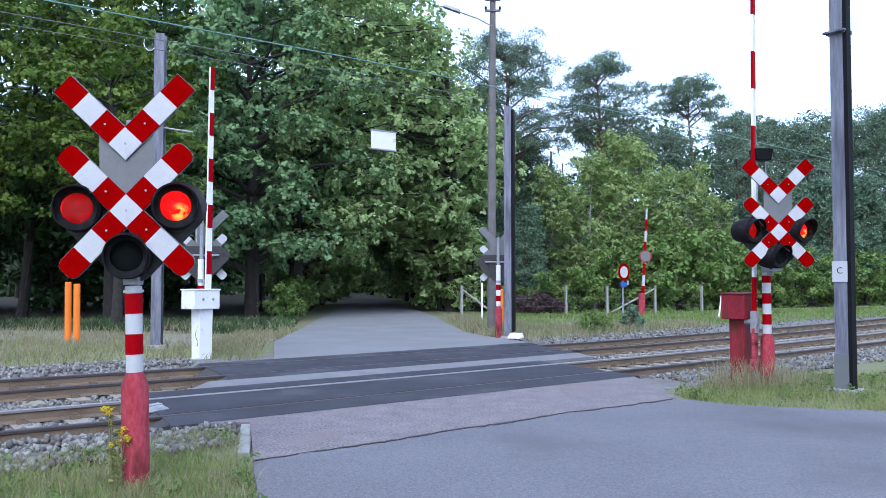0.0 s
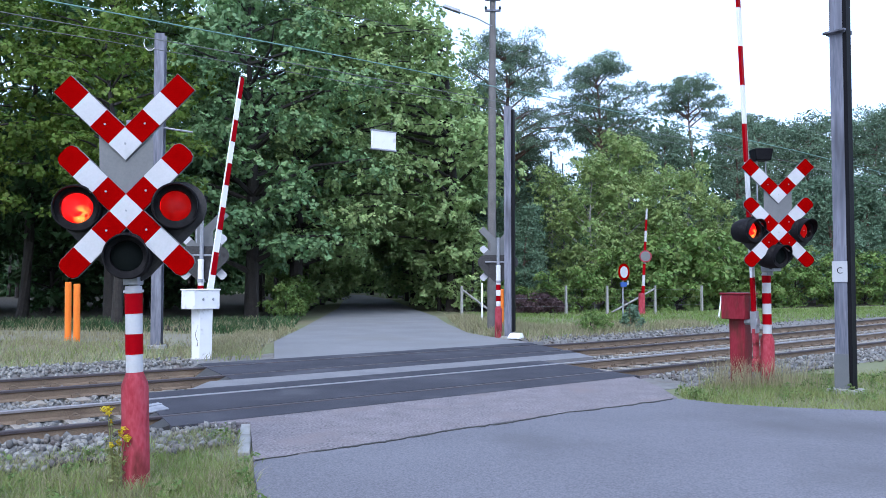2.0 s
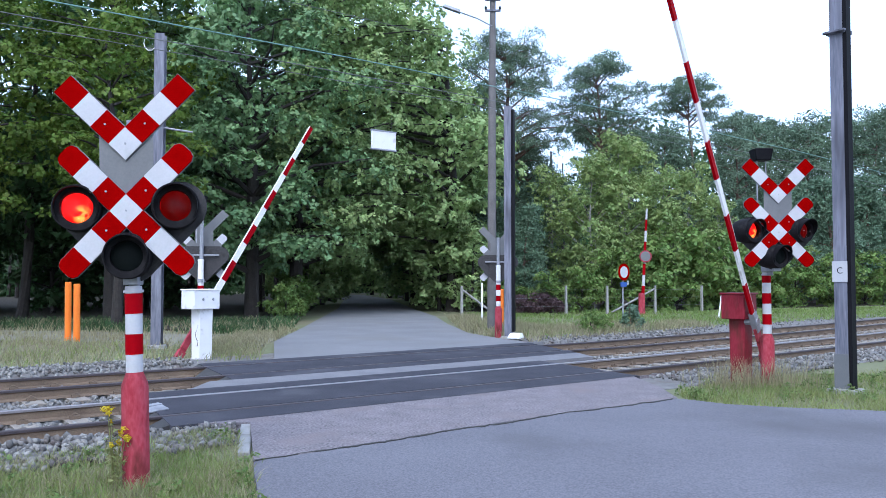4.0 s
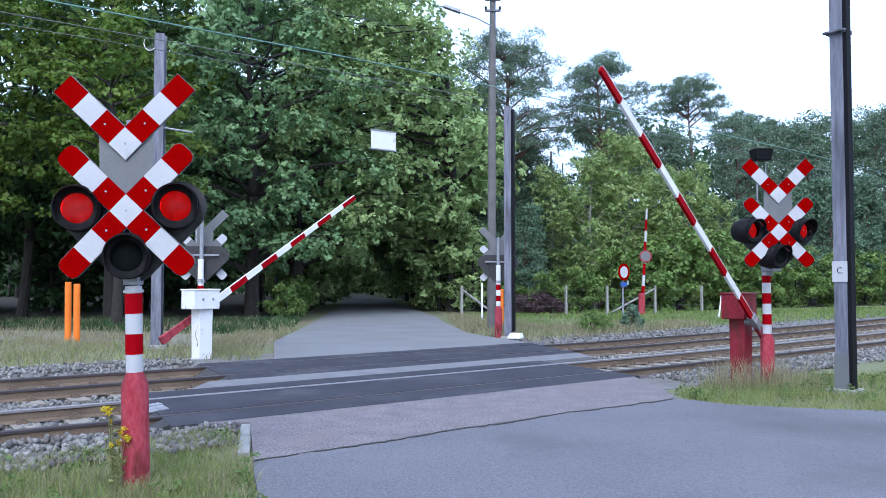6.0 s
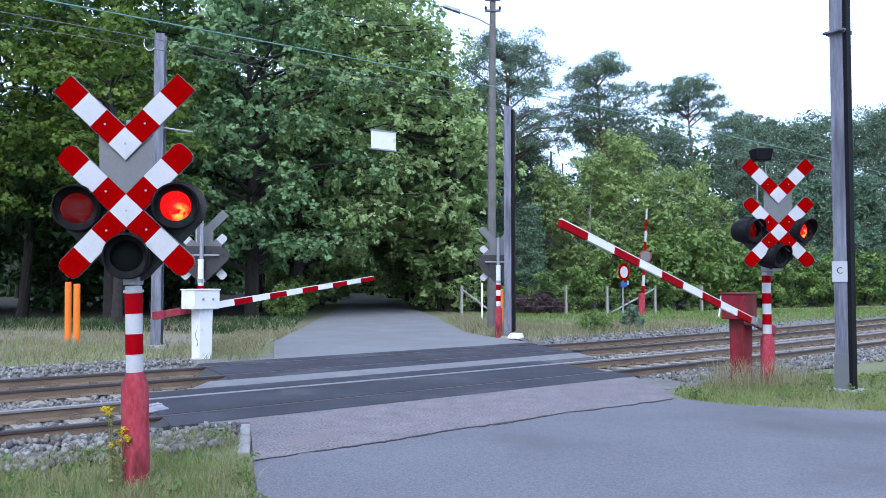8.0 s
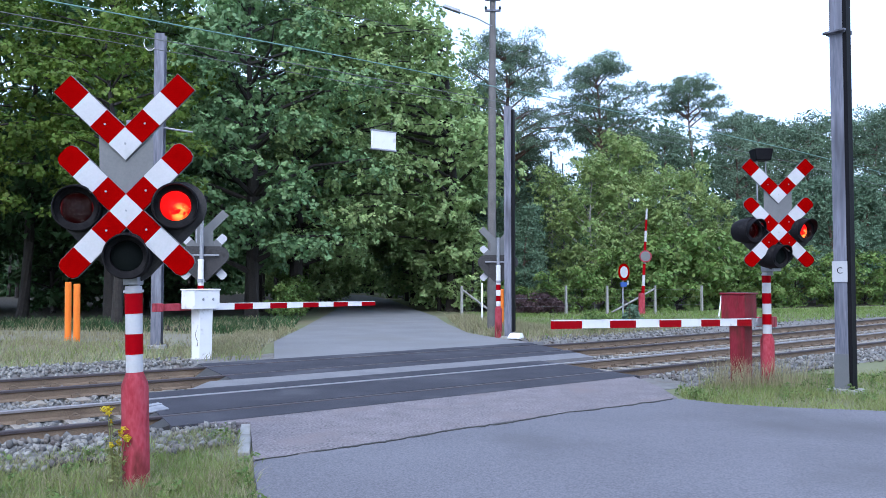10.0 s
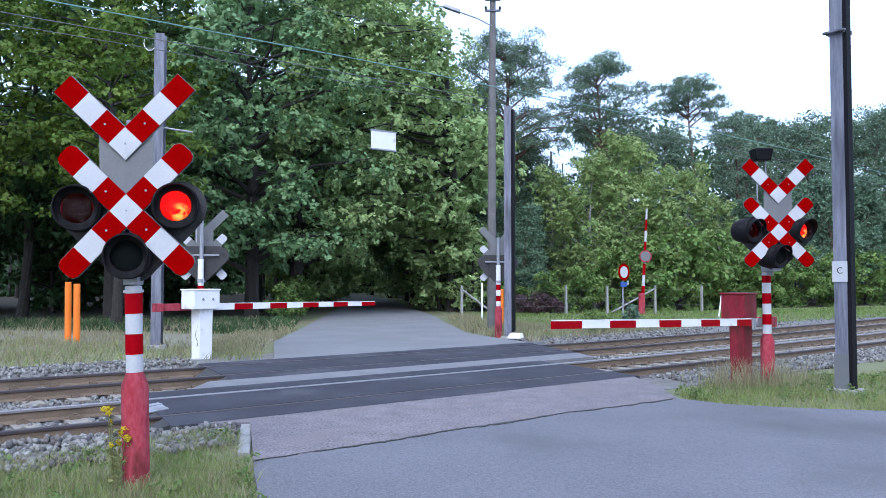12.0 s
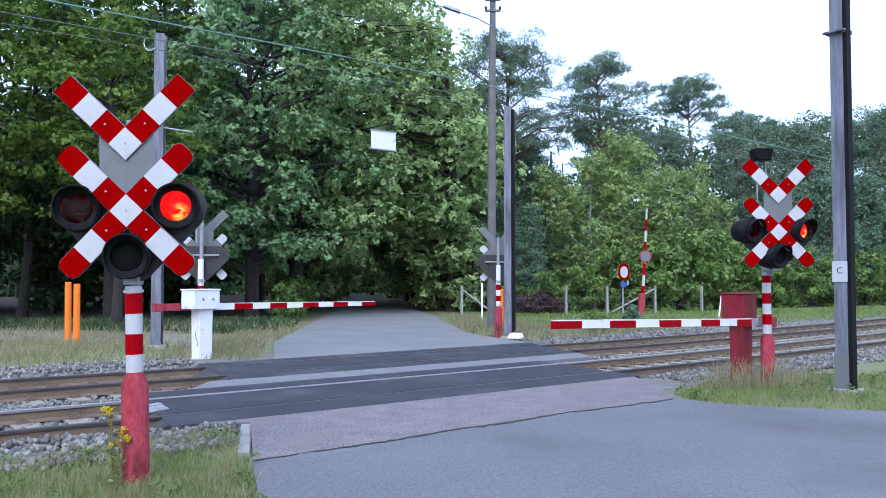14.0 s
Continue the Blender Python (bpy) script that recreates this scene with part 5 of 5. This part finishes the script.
LAMPS += signal(pose(5.08, 12.87, 0, 0, 0, 0), "crossing signal beside the red barrier machine", 2.31, (24, 26), True, 0.4, 0.63, 0.57)
signal(pose(-5.5, 18.6, 0, 0, 0, 183), "crossing signal seen from behind, beside the white barrier", 2.13, (0, 0), True, 0.2, rest=True)
signal(pose(1.62, 24.0, 0, 0, 0, 180), "crossing signal seen from behind, beside the lane", 2.1, (0, 0), False, 0.2, rest=True)
ARM_L = barrier(pose(-5.05, 17.6, 0, 0, 0, 51.34), "white half barrier with a striped arm across the far lane", 1.025, 5.19, (-0.4, -0.32), ("white_paint", "white_paint"), 0.5, 12, (0.14, 0.10), (0.66, 0.5), 0.169, 0.04, 1.2)
squiggle = Build().tube([(-0.508, -0.36 + 0.05 * math.sin(i * 0.8), 0.92 - 0.045 * i - 0.03 * math.sin(i * 1.7)) for i in range(16)], 0.012, 5)
part("scrawl", squiggle, "black", ARM_L.parent, "black sprayed scrawl")
ARM_R = barrier(pose(4.886, 12.87, 0, 0, 0, 227.13), "red half barrier with a striped arm across the near lane", 0.932, 5.44, (-0.05, -0.27), ("red_machine", "red_machine"), 0.6, 12, (0.1, 0.085), (0.52, 0.42), 0.24, -0.06, 0.68, 0.9)
furniture()
woods()
grass()


def motions():
    """The arms come down; each pair of lamps flashes by turns."""
    left = [(0, 89.5), (1.0, 89.3), (1.4, 88.6), (1.6, 87.2), (1.8, 84.1), (2.0, 80.7), (2.5, 74.4), (3.0, 68.1), (3.2, 65.6), (4.2, 53.4), (5.3, 40.1), (5.7, 35.0), (6.1, 30.3),
            (6.5, 25.4), (6.9, 20.5), (7.5, 13.1), (7.7, 10.6), (8.2, 4.6), (8.5, 1.4), (8.8, -0.2), (9.2, -0.4), (14, -0.4)]
    right = [(0, 91.3), (1.0, 91.2), (1.4, 91.0), (1.6, 90.4), (1.8, 87.8), (2.0, 84.8), (2.5, 77.0), (3.0, 71.0), (3.2, 68.9), (4.2, 56.2), (5.3, 43.4), (5.7, 38.8), (6.1, 34.4),
             (6.5, 30.0), (6.9, 25.5), (7.5, 19.1), (7.7, 16.9), (8.2, 11.5), (8.7, 6.4), (9.1, 3.0), (9.4, 1.9), (9.8, 1.8), (14, 1.8)]
    for arm, pz, rows in ((ARM_L, 1.025, left), (ARM_R, 0.932, right)):
        walk(arm, [(t, pose(0, 0, pz, 0, -a, 0)) for t, a in rows])
    # levels 0 dark, 1 dim, 2 half, 3 bright, every tenth of a second round each beat
    rise_fall = ({-3: 0, -2: 1, -1: 3, 0: 3, 1: 3, 2: 2, 3: 1}, {-2: 2, -1: 1, 0: 1, 1: 2})
    seen = ({0: 2, 1: 2, 5: 1, 10: 0, 15: 2, 20: 3, 25: 0, 30: 3, 55: 0, 60: 2, 65: 0, 70: 3, 75: 1, 80: 1, 105: 3, 110: 0, 115: 3, 120: 0, 125: 3, 130: 0, 131: 1, 132: 3, 133: 3, 134: 3, 135: 2, 136: 1, 137: 0, 140: 0},
            {0: 3, 1: 3, 5: 3, 10: 3, 15: 3, 20: 2, 25: 3, 30: 1, 55: 3, 60: 2, 65: 3, 70: 3, 75: 3, 80: 3, 105: 2, 110: 3, 115: 1, 120: 3, 125: 2, 130: 3, 131: 3, 132: 3, 133: 1, 134: 1, 135: 1, 136: 2, 140: 3})
    for i, (ball, rest) in enumerate(LAMPS):
        level = [(0, 3)[i % 2]] * 141
        for c in range(16):
            beat = round((1.255 if c == 1 else 0.25 + 0.939 * c) * 10)
            for k, v in rise_fall[i % 2].items():
                if 0 <= beat + k <= 140:
                    level[beat + k] = v
        for k, v in seen[i % 2].items():
            level[k] = v
        turn = (270, 180, 90, 0)
        rows, at = [(0.0, turn[level[0]])], turn[level[0]]
        for k in range(140):
            step = (turn[level[k + 1]] - at + 180) % 360 - 180
            if step:
                rows += [((3 * k + j) / FPS, at + step * j / 3) for j in range(4) if (3 * k + j) / FPS > rows[-1][0]]
                at += step
        if rows[-1][0] < 14.0:
            rows.append((14.0, at))
        walk(ball, [(t, rest @ pose(0, 0, 0, 0, 0, -a)) for t, a in rows])



motions()
